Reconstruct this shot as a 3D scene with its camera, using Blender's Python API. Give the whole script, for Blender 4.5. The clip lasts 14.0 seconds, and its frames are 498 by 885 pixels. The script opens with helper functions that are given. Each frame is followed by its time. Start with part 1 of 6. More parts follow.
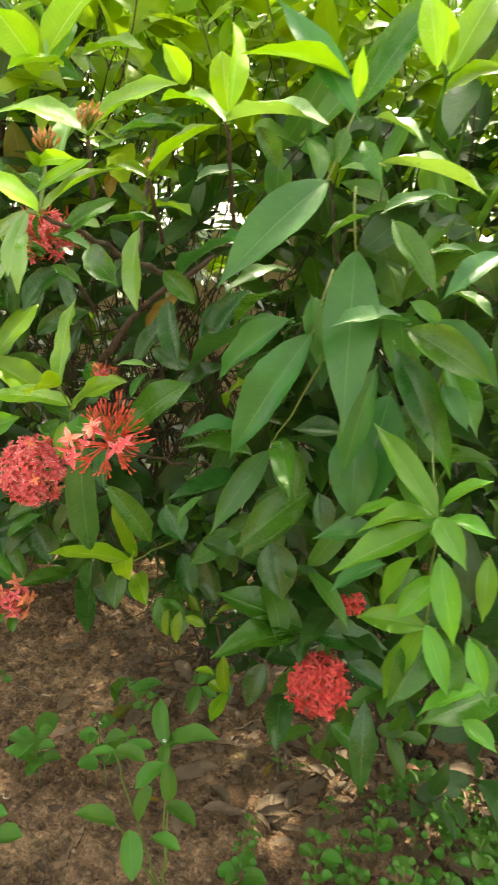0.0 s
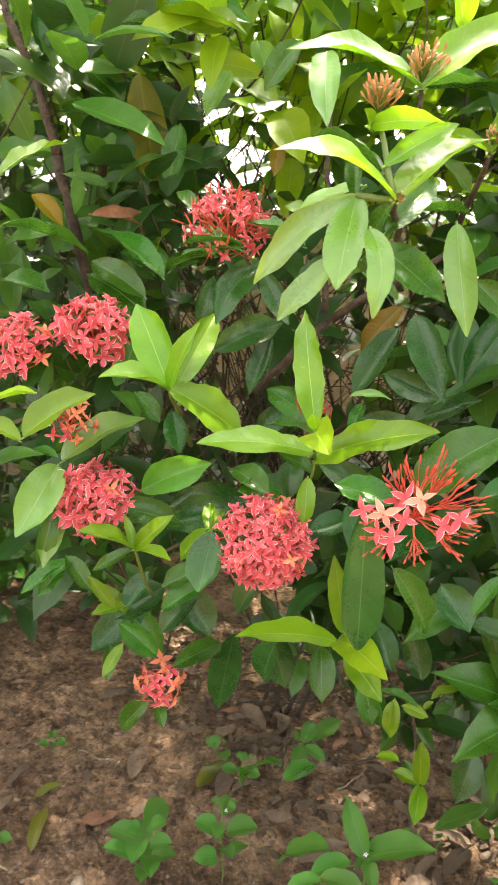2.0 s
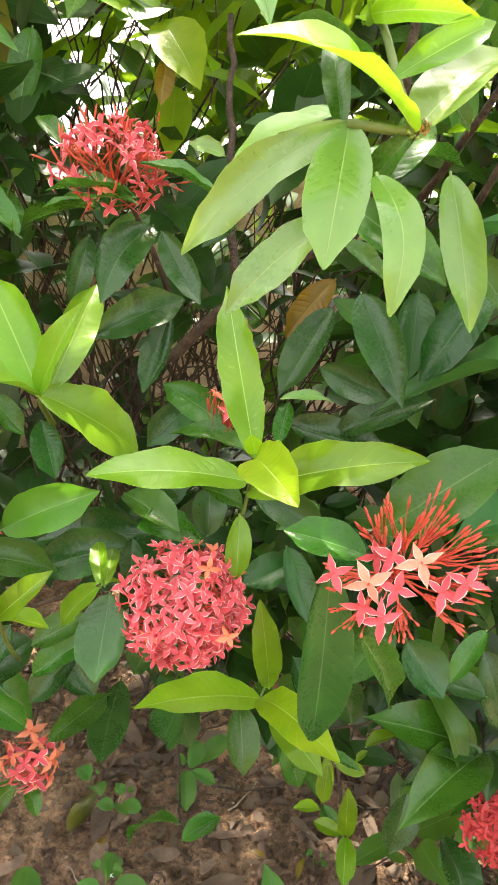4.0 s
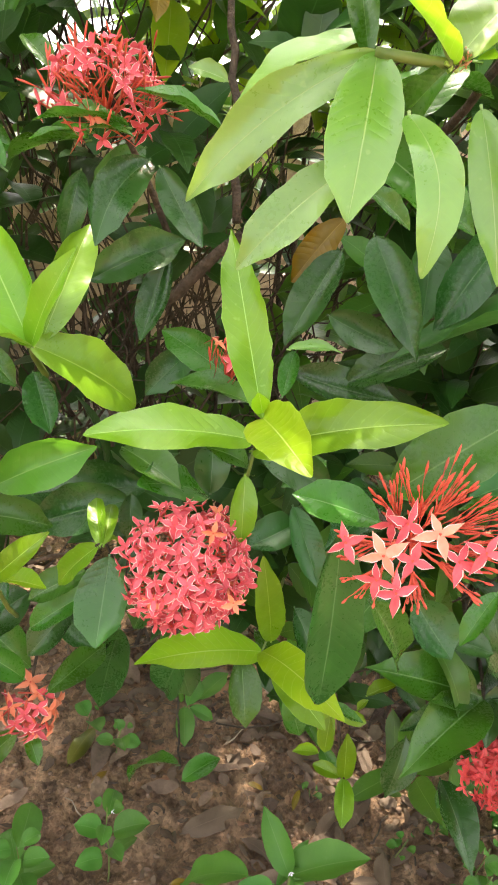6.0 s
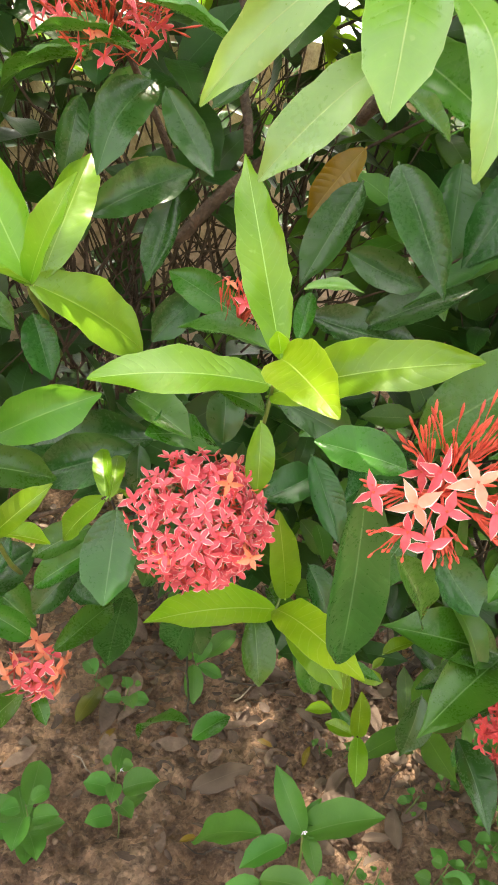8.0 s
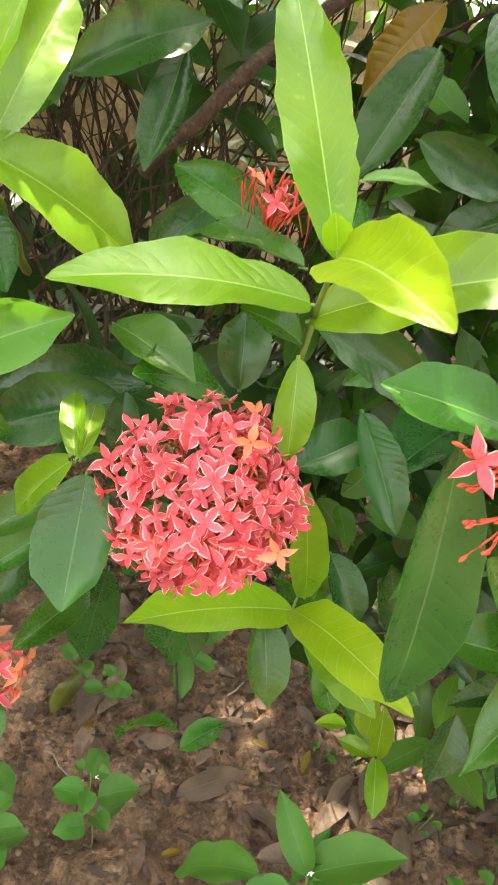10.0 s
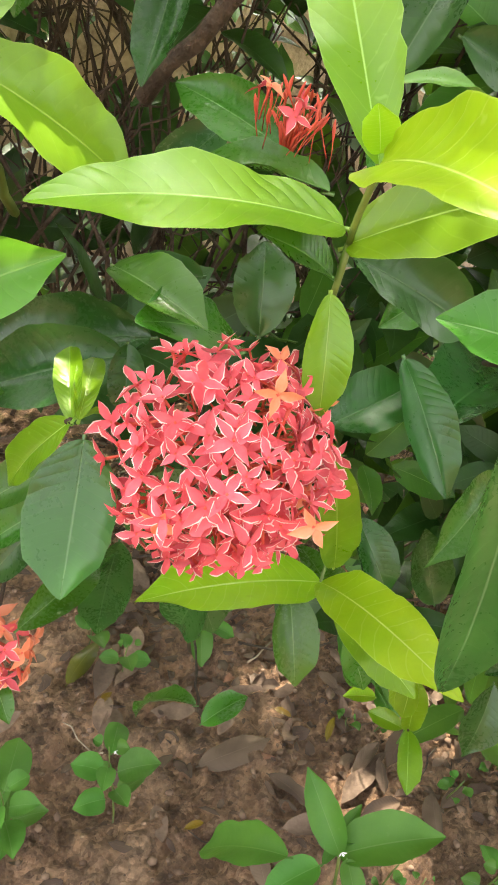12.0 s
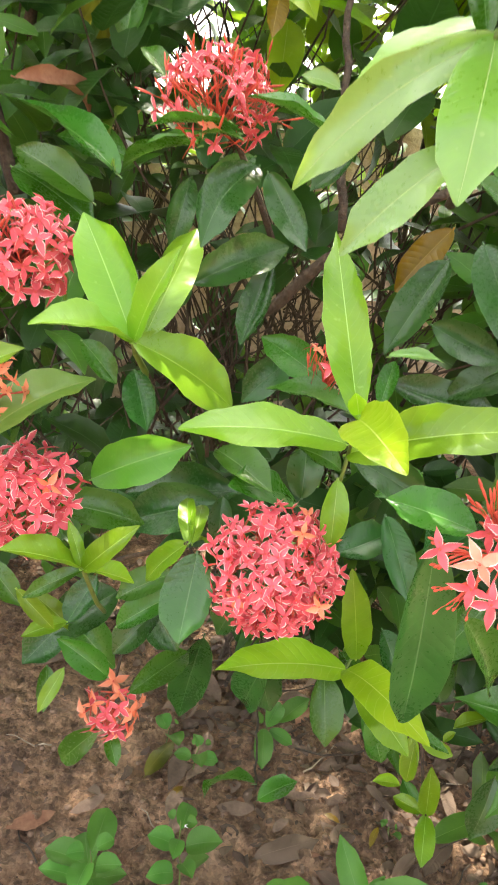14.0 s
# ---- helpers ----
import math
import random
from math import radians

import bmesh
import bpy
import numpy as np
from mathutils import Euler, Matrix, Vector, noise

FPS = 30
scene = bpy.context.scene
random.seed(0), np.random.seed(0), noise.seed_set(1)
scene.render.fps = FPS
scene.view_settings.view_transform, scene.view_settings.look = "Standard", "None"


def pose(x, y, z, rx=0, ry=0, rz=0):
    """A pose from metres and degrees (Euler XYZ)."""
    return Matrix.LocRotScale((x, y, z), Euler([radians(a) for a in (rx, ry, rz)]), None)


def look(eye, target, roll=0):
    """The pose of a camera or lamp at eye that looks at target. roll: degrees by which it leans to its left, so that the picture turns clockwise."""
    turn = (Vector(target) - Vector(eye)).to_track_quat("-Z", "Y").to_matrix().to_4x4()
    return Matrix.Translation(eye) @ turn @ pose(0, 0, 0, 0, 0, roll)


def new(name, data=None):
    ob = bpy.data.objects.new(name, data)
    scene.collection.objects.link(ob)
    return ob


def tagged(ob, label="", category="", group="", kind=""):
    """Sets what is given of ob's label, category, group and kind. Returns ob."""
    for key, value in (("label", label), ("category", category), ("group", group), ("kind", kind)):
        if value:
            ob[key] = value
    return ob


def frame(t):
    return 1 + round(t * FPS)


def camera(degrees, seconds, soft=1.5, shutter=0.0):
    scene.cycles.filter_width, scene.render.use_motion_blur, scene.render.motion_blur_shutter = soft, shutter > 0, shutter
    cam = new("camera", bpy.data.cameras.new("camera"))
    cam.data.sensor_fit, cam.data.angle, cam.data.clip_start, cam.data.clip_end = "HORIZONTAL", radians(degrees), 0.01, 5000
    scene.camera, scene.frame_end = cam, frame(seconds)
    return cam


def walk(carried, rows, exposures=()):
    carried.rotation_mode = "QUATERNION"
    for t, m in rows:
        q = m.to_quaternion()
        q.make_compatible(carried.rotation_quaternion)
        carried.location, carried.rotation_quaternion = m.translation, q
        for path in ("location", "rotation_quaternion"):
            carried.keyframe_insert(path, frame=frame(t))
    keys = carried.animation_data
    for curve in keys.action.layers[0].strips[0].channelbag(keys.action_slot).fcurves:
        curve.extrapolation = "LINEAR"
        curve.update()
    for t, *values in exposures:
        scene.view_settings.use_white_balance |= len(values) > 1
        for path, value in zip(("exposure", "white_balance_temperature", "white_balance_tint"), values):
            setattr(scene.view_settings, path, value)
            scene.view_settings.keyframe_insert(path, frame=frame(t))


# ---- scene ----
cam = camera(36.0, 14.0, soft=1.7, shutter=0.4)
PATH = [
    (0, (0.136, 0.128, 0.928), (0.062, 2.09, 0.544), 2.8),
    (0.5, (0.059, 0.198, 0.919), (-0.045, 2.157, 0.53), 3.6),
    (1, (-0.042, 0.289, 0.93), (-0.158, 2.244, 0.524), 3.5),
    (1.5, (-0.121, 0.343, 0.934), (-0.21, 2.297, 0.516), 3.6),
    (2, (-0.247, 0.372, 0.937), (-0.078, 2.32, 0.517), 3.9),
    (2.5, (-0.32, 0.389, 0.94), (0.085, 2.301, 0.515), 4.6),
    (3, (-0.299, 0.461, 0.937), (0.153, 2.357, 0.49), 4.3),
    (3.2, (-0.284, 0.493, 0.935), (0.25, 2.369, 0.491), 4.8),
    (5.3, (-0.276, 0.614, 0.952), (0.314, 2.42, 0.328), 6.1),
    (5.5, (-0.277, 0.613, 0.952), (0.315, 2.414, 0.315), 6.1),
    (6, (-0.278, 0.613, 0.95), (0.316, 2.399, 0.276), 5.9),
    (6.5, (-0.278, 0.612, 0.948), (0.314, 2.387, 0.243), 5.8),
    (7, (-0.272, 0.614, 0.942), (0.303, 2.38, 0.2), 5.5),
    (7.5, (-0.275, 0.621, 0.937), (0.306, 2.379, 0.181), 5.5),
    (7.7, (-0.277, 0.629, 0.934), (0.306, 2.383, 0.171), 5.5),
    (9.8, (-0.248, 0.752, 0.868), (0.341, 2.482, 0.056), 8.5),
    (10, (-0.247, 0.766, 0.859), (0.343, 2.488, 0.031), 8.3),
    (10.5, (-0.246, 0.779, 0.851), (0.342, 2.485, -0.01), 8.2),
    (11, (-0.242, 0.798, 0.843), (0.345, 2.492, -0.044), 7.8),
    (11.5, (-0.238, 0.808, 0.838), (0.34, 2.496, -0.066), 7.3),
    (12, (-0.237, 0.81, 0.835), (0.323, 2.494, -0.087), 6.6),
    (12.5, (-0.242, 0.788, 0.847), (0.295, 2.469, -0.095), 6.4),
    (13, (-0.255, 0.717, 0.875), (0.251, 2.454, 0.022), 6.1),
    (13.5, (-0.27, 0.653, 0.903), (0.134, 2.488, 0.22), 6.1),
    (14, (-0.276, 0.611, 0.93), (0.078, 2.478, 0.307), 6.4),
]
walk(cam, [(t, look(eye, target, roll)) for t, eye, target, roll in PATH], exposures=[(0.0, 2.36, 8300, -2), (0.6, 2.48, 8000, 4), (1.5, 2.72, 7600, 7.5), (2.5, 2.78, 7300, 9), (7.5, 2.82, 7200, 10), (10.5, 2.97, 7400, 8), (14.0, 2.97, 7000, 11)])

# ---- world, sun, exposure ----
SUN_AZ, SUN_EL = 12.0, 58.0  # degrees: turned from straight ahead (+y) to the right, and up
world = bpy.data.worlds.new("world")
scene.world = world
world.use_nodes = True
wn = world.node_tree.nodes
sky = wn.new("ShaderNodeTexSky")
sky.sky_type, sky.sun_disc = "NISHITA", False
sky.sun_elevation, sky.sun_rotation = radians(SUN_EL), radians(SUN_AZ)
sky.air_density, sky.dust_density = 1.0, 5.0
wn["Background"].inputs["Strength"].default_value = 0.15
haze = wn.new("ShaderNodeHueSaturation")
haze.inputs["Saturation"].default_value = 0.25
world.node_tree.links.new(sky.outputs["Color"], haze.inputs["Color"])
world.node_tree.links.new(haze.outputs["Color"], wn["Background"].inputs["Color"])
sun_way = Vector((math.sin(radians(SUN_AZ)) * math.cos(radians(SUN_EL)), math.cos(radians(SUN_AZ)) * math.cos(radians(SUN_EL)), math.sin(radians(SUN_EL))))
sun = new("sun", bpy.data.lights.new("sun", "SUN"))
sun.data.energy, sun.data.angle, sun.data.color = 2.2, radians(0.8), (1.0, 0.92, 0.78)
sun.matrix_world = look(sun_way * 10, (0, 0, 0))


# ---- materials ----
def shader(name):
    m = bpy.data.materials.new(name)
    m.use_nodes = True
    t = m.node_tree
    return m, t, t.nodes["Principled BSDF"], t.nodes["Material Output"]


def node(t, kind, **sets):
    n = t.nodes.new(kind)
    for k, v in sets.items():
        if k == "operation":
            n.operation = v
        elif k == "blend":
            n.data_type, n.blend_type = "RGBA", v
        else:
            n.inputs[k.replace("_", " ")].default_value = v
    return n


def calc(t, op, a, b=0.0, c=None, clamp=False):
    n = t.nodes.new("ShaderNodeMath")
    n.operation, n.use_clamp = op, clamp
    for i, v in enumerate((a, b) if c is None else (a, b, c)):
        if isinstance(v, (int, float)):
            n.inputs[i].default_value = v
        else:
            t.links.new(v, n.inputs[i])
    return n.outputs[0]


def mixed(t, fac, a, b, blend="MIX"):
    n = t.nodes.new("ShaderNodeMix")
    n.data_type, n.blend_type = "RGBA", blend
    for sock, v in ((n.inputs[0], fac), (n.inputs[6], a), (n.inputs[7], b)):
        if isinstance(v, (int, float)):
            sock.default_value = v
        elif isinstance(v, tuple):
            sock.default_value = (*v, 1.0)
        else:
            t.links.new(v, sock)
    return n.outputs[2]


def noise_fac(t, scale, detail=3.0, vec=None, rough=0.55):
    n = t.nodes.new("ShaderNodeTexNoise")
    n.inputs["Scale"].default_value, n.inputs["Detail"].default_value, n.inputs["Roughness"].default_value = scale, detail, rough
    if vec is not None:
        t.links.new(vec, n.inputs["Vector"])
    return n.outputs["Fac"]


def ramp(t, fac, lo, hi):
    n = t.nodes.new("ShaderNodeMapRange")
    n.inputs["From Min"].default_value, n.inputs["From Max"].default_value = lo, hi
    t.links.new(fac, n.inputs["Value"])
    return n.outputs["Result"]


def leaf_material(name, base, other, vein, rough=0.34, through_light=0.32, glow=None, islands=False, spots=0.0, spot_colour=(0.12, 0.07, 0.02), pucker=0.5, veins=0.10, gloss=0.46, ribbing=0.9):
    """A leaf: base colour drifting to another, a midrib and side veins along the UV, a blade that bulges between its veins, light that passes
    through it, and fine flecks. pucker: how deep the side veins lie, in millimetres."""
    m, t, p, out = shader(name)
    uv = t.nodes.new("ShaderNodeUVMap").outputs[0]
    sep = t.nodes.new("ShaderNodeSeparateXYZ")
    t.links.new(uv, sep.inputs[0])
    off = calc(t, "SUBTRACT", sep.outputs[0], 0.5)
    across = calc(t, "ABSOLUTE", off)
    along = sep.outputs[1]
    pos = t.nodes.new("ShaderNodeTexCoord").outputs["Object"]
    rnd = t.nodes.new("ShaderNodeNewGeometry").outputs["Random Per Island"] if islands else t.nodes.new("ShaderNodeObjectInfo").outputs["Random"]
    big = noise_fac(t, 22.0, 2.0, pos)
    fine = noise_fac(t, 420.0, 3.0, pos)
    soft = noise_fac(t, 55.0, 2.0, pos)
    rib = calc(t, "SUBTRACT", 1.0, ramp(t, across, 0.004, 0.017), clamp=True)
    # side veins leave the midrib slanting to the tip; the two halves are out of step
    step = calc(t, "MULTIPLY", calc(t, "GREATER_THAN", off, 0.0), 0.5)
    run = calc(t, "SUBTRACT", along, calc(t, "MULTIPLY", across, calc(t, "ADD", 0.16, calc(t, "MULTIPLY", across, 0.22))))
    run = calc(t, "ADD", calc(t, "MULTIPLY", calc(t, "ADD", run, calc(t, "MULTIPLY", soft, 0.05)), calc(t, "ADD", 11.0, calc(t, "MULTIPLY", rnd, 4.0))), step)
    swell = calc(t, "POWER", calc(t, "ABSOLUTE", calc(t, "SINE", calc(t, "MULTIPLY", run, math.pi))), 0.65)
    side = calc(t, "SUBTRACT", 1.0, ramp(t, swell, 0.10, 0.34), clamp=True)
    col = mixed(t, ramp(t, big, 0.3, 0.7), base, other)
    col = mixed(t, calc(t, "MULTIPLY", side, veins), col, vein)
    col = mixed(t, calc(t, "MULTIPLY", rib, ribbing), col, vein)
    col = mixed(t, calc(t, "MULTIPLY", ramp(t, across, 0.484, 0.497), 0.4, clamp=True), col, vein)
    flecks = calc(t, "MULTIPLY", ramp(t, noise_fac(t, 190.0, 1.0, pos), 0.70, 0.76), 0.25, clamp=True)
    col = mixed(t, flecks, col, vein)
    if spots:
        col = mixed(t, calc(t, "MULTIPLY", ramp(t, noise_fac(t, 120.0, 2.0, pos), 0.66, 0.74), spots, clamp=True), col, spot_colour)
    hsv = t.nodes.new("ShaderNodeHueSaturation")
    t.links.new(calc(t, "ADD", 0.490, calc(t, "MULTIPLY", rnd, 0.024)), hsv.inputs["Hue"])
    t.links.new(calc(t, "ADD", calc(t, "ADD", 0.70, calc(t, "MULTIPLY", rnd, 0.36)), calc(t, "ADD", calc(t, "MULTIPLY", fine, 0.12), calc(t, "MULTIPLY", soft, 0.20))), hsv.inputs["Value"])
    t.links.new(col, hsv.inputs["Color"])
    col = hsv.outputs[0]
    t.links.new(col, p.inputs["Base Color"])
    t.links.new(calc(t, "ADD", rough - 0.10, calc(t, "ADD", calc(t, "MULTIPLY", big, 0.12), calc(t, "MULTIPLY", fine, 0.10))), p.inputs["Roughness"])
    p.inputs["Specular IOR Level"].default_value = gloss
    fade = calc(t, "MULTIPLY", ramp(t, across, 0.0, 0.12), ramp(t, noise_fac(t, 35.0, 1.0, pos), 0.42, 0.62), clamp=True)
    height = calc(t, "ADD", calc(t, "ADD", calc(t, "MULTIPLY", calc(t, "MULTIPLY", swell, fade), pucker), calc(t, "MULTIPLY", rib, -0.12)), calc(t, "ADD", calc(t, "MULTIPLY", fine, 0.05), calc(t, "MULTIPLY", soft, 1.1)))
    bump = node(t, "ShaderNodeBump", Strength=1.0, Distance=0.001)
    t.links.new(height, bump.inputs["Height"])
    t.links.new(bump.outputs[0], p.inputs["Normal"])
    tl = t.nodes.new("ShaderNodeBsdfTranslucent")
    t.links.new(mixed(t, 0.55, col, glow or other), tl.inputs["Color"])
    mx = t.nodes.new("ShaderNodeMixShader")
    mx.inputs[0].default_value = through_light
    t.links.new(p.outputs[0], mx.inputs[1])
    t.links.new(tl.outputs[0], mx.inputs[2])
    t.links.new(mx.outputs[0], out.inputs["Surface"])
    return m


def plain_material(name, a, b, scale=30.0, rough=0.7, bump_by=0.3, bump_scale=150.0, distance=0.002, spread=0.3, translucent=0.0):
    """A rough natural surface in two colours at two scales."""
    m, t, p, out = shader(name)
    pos = t.nodes.new("ShaderNodeTexCoord").outputs["Object"]
    rnd = t.nodes.new("ShaderNodeObjectInfo").outputs["Random"]
    big, fine = noise_fac(t, scale, 4.0, pos), noise_fac(t, bump_scale, 4.0, pos)
    col = mixed(t, ramp(t, calc(t, "ADD", calc(t, "MULTIPLY", big, 0.65), calc(t, "MULTIPLY", fine, 0.35)), 0.35, 0.65), a, b)
    hsv = t.nodes.new("ShaderNodeHueSaturation")
    t.links.new(calc(t, "ADD", 1.0 - spread / 2, calc(t, "MULTIPLY", rnd, spread)), hsv.inputs["Value"])
    t.links.new(col, hsv.inputs["Color"])
    t.links.new(hsv.outputs[0], p.inputs["Base Color"])
    p.inputs["Roughness"].default_value = rough
    bump = node(t, "ShaderNodeBump", Strength=bump_by, Distance=distance)
    t.links.new(fine, bump.inputs["Height"])
    t.links.new(bump.outputs[0], p.inputs["Normal"])
    if translucent:
        tl = t.nodes.new("ShaderNodeBsdfTranslucent")
        t.links.new(hsv.outputs[0], tl.inputs["Color"])
        mx = t.nodes.new("ShaderNodeMixShader")
        mx.inputs[0].default_value = translucent
        t.links.new(p.outputs[0], mx.inputs[1])
        t.links.new(tl.outputs[0], mx.inputs[2])
        t.links.new(mx.outputs[0], out.inputs["Surface"])
    return m


YOUNG = leaf_material("young leaf", (0.106, 0.222, 0.007), (0.156, 0.285, 0.010), (0.34, 0.52, 0.12), rough=0.30, through_light=0.30, glow=(0.22, 0.46, 0.015), pucker=0.20, gloss=0.55)
FRESH = leaf_material("fresh young leaf", (0.128, 0.295, 0.014), (0.180, 0.360, 0.020), (0.32, 0.50, 0.10), rough=0.30, through_light=0.27, glow=(0.22, 0.50, 0.03), pucker=0.12, gloss=0.55)
YELLOWING = leaf_material("yellowing leaf", (0.20, 0.40, 0.012), (0.28, 0.47, 0.018), (0.46, 0.60, 0.18), rough=0.34, through_light=0.32, glow=(0.34, 0.60, 0.03), spots=0.12, veins=0.24, pucker=0.22, gloss=0.3)
OLIVE = leaf_material("olive leaf", (0.10, 0.125, 0.015), (0.17, 0.165, 0.015), (0.24, 0.23, 0.05), through_light=0.3, glow=(0.30, 0.30, 0.03), spots=0.4)
PALE = leaf_material("pale glossy leaf", (0.125, 0.280, 0.045), (0.175, 0.350, 0.060), (0.36, 0.50, 0.17), rough=0.29, through_light=0.26, glow=(0.30, 0.46, 0.05), pucker=0.12, veins=0.05, gloss=0.95, ribbing=0.7)
GREEN = leaf_material("green leaf", (0.031, 0.116, 0.010), (0.050, 0.164, 0.014), (0.16, 0.29, 0.10), rough=0.27, through_light=0.20, glow=(0.12, 0.28, 0.03), pucker=0.11)
DARK = leaf_material("dark leaf", (0.017, 0.074, 0.012), (0.026, 0.102, 0.015), (0.085, 0.17, 0.065), rough=0.27, through_light=0.14, glow=(0.08, 0.20, 0.03), pucker=0.14, gloss=0.52)
BLUISH = leaf_material("dull blue-green leaf", (0.026, 0.118, 0.025), (0.042, 0.160, 0.032), (0.10, 0.22, 0.075), rough=0.34, through_light=0.20, glow=(0.10, 0.29, 0.05), pucker=0.14, veins=0.2)
WEED = leaf_material("soft weed leaf", (0.050, 0.165, 0.018), (0.078, 0.215, 0.026), (0.12, 0.25, 0.06), rough=0.5, through_light=0.3, glow=(0.18, 0.42, 0.06), pucker=0.12)
LUSH = leaf_material("lush green leaf", (0.070, 0.225, 0.018), (0.105, 0.290, 0.026), (0.20, 0.38, 0.09), rough=0.34, through_light=0.24, glow=(0.18, 0.42, 0.03), pucker=0.14)
AGED = leaf_material("aged orange leaf", (0.23, 0.150, 0.007), (0.15, 0.105, 0.008), (0.34, 0.24, 0.05), through_light=0.3, glow=(0.5, 0.26, 0.02), spots=0.8)
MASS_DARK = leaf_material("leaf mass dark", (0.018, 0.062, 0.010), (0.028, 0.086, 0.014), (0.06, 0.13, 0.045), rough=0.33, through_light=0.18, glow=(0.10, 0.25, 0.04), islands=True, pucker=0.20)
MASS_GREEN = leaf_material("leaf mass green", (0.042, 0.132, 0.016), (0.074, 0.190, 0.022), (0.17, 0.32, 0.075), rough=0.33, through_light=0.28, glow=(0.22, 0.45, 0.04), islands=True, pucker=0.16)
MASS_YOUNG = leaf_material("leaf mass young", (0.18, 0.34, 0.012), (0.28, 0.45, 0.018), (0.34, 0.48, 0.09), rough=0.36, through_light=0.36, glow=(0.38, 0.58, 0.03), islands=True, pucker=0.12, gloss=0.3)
BARK = plain_material("bark", (0.035, 0.024, 0.017), (0.12, 0.09, 0.066), 70.0, 0.85, 1.0, 260.0, 0.004)
TWIG = plain_material("dark twig", (0.030, 0.020, 0.014), (0.10, 0.072, 0.050), 80.0, 0.85, 1.0, 260.0, 0.004)
GREENSTEM = plain_material("green stem", (0.09, 0.15, 0.03), (0.15, 0.20, 0.045), 50.0, 0.5, 0.2)
PETAL = plain_material("coral petal", (0.66, 0.080, 0.115), (0.78, 0.140, 0.175), 90.0, 0.5, 0.15, 300.0, 0.0008, 0.3, 0.25)
PETAL_RED = plain_material("red petal", (0.62, 0.055, 0.060), (0.73, 0.10, 0.10), 90.0, 0.5, 0.15, 300.0, 0.0008, 0.3, 0.25)
PETAL_EDGE = plain_material("pale petal edge", (0.88, 0.50, 0.48), (0.92, 0.68, 0.65), 90.0, 0.5, 0.1, 300.0, 0.0008, 0.2, 0.25)
PETAL_ORANGE = plain_material("orange petal", (0.80, 0.22, 0.11), (0.85, 0.32, 0.18), 90.0, 0.5, 0.15, 300.0, 0.0008, 0.3, 0.25)
PETAL_PEACH = plain_material("peach petal", (0.78, 0.28, 0.19), (0.84, 0.38, 0.27), 90.0, 0.5, 0.15, 300.0, 0.0008, 0.2, 0.25)
TUBE = plain_material("red flower tube", (0.54, 0.055, 0.034), (0.70, 0.135, 0.085), 90.0, 0.5, 0.1, 300.0, 0.0008, 0.3, 0.1)
BUD = plain_material("unripe orange bud", (0.48, 0.19, 0.075), (0.60, 0.31, 0.14), 90.0, 0.55, 0.1, 300.0, 0.0008, 0.3, 0.1)
WHITE_PETAL = plain_material("pale lilac petal", (0.62, 0.58, 0.72), (0.80, 0.78, 0.85), 90.0, 0.5, 0.1)
DRY = plain_material("dry leaf brown", (0.10, 0.064, 0.044), (0.20, 0.135, 0.095), 60.0, 0.75, 0.5, 220.0, 0.002, 0.8, 0.1)
LITTER_DARK = leaf_material("old leaf litter", (0.060, 0.037, 0.025), (0.115, 0.073, 0.049), (0.14, 0.09, 0.06), rough=0.7, through_light=0.05, islands=True)
LITTER_PALE = leaf_material("bleached leaf litter", (0.075, 0.048, 0.032), (0.155, 0.104, 0.070), (0.16, 0.11, 0.08), rough=0.7, through_light=0.08, islands=True)
TWIG_DRY = plain_material("bleached twig", (0.30, 0.23, 0.16), (0.46, 0.38, 0.29), 60.0, 0.8, 0.4)
BLEACHED = plain_material("bleached dead leaf", (0.24, 0.18, 0.135), (0.38, 0.30, 0.235), 60.0, 0.8, 0.5, 220.0, 0.002, 0.2)
DRY_RED = plain_material("dry leaf reddish", (0.22, 0.09, 0.05), (0.36, 0.19, 0.11), 60.0, 0.7, 0.4, 220.0, 0.002, 0.4, 0.15)
STONE = plain_material("pebble", (0.12, 0.072, 0.048), (0.27, 0.175, 0.12), 40.0, 0.85, 0.4, 200.0, 0.002, 0.5)
EARTH = plain_material("earthen wall", (0.30, 0.215, 0.155), (0.60, 0.47, 0.37), 14.0, 0.9, 0.8, 70.0, 0.01, 0.0)
CONCRETE = plain_material("grey weathered concrete", (0.095, 0.080, 0.066), (0.165, 0.140, 0.115), 14.0, 0.85, 0.4, 140.0, 0.002, 0.1)


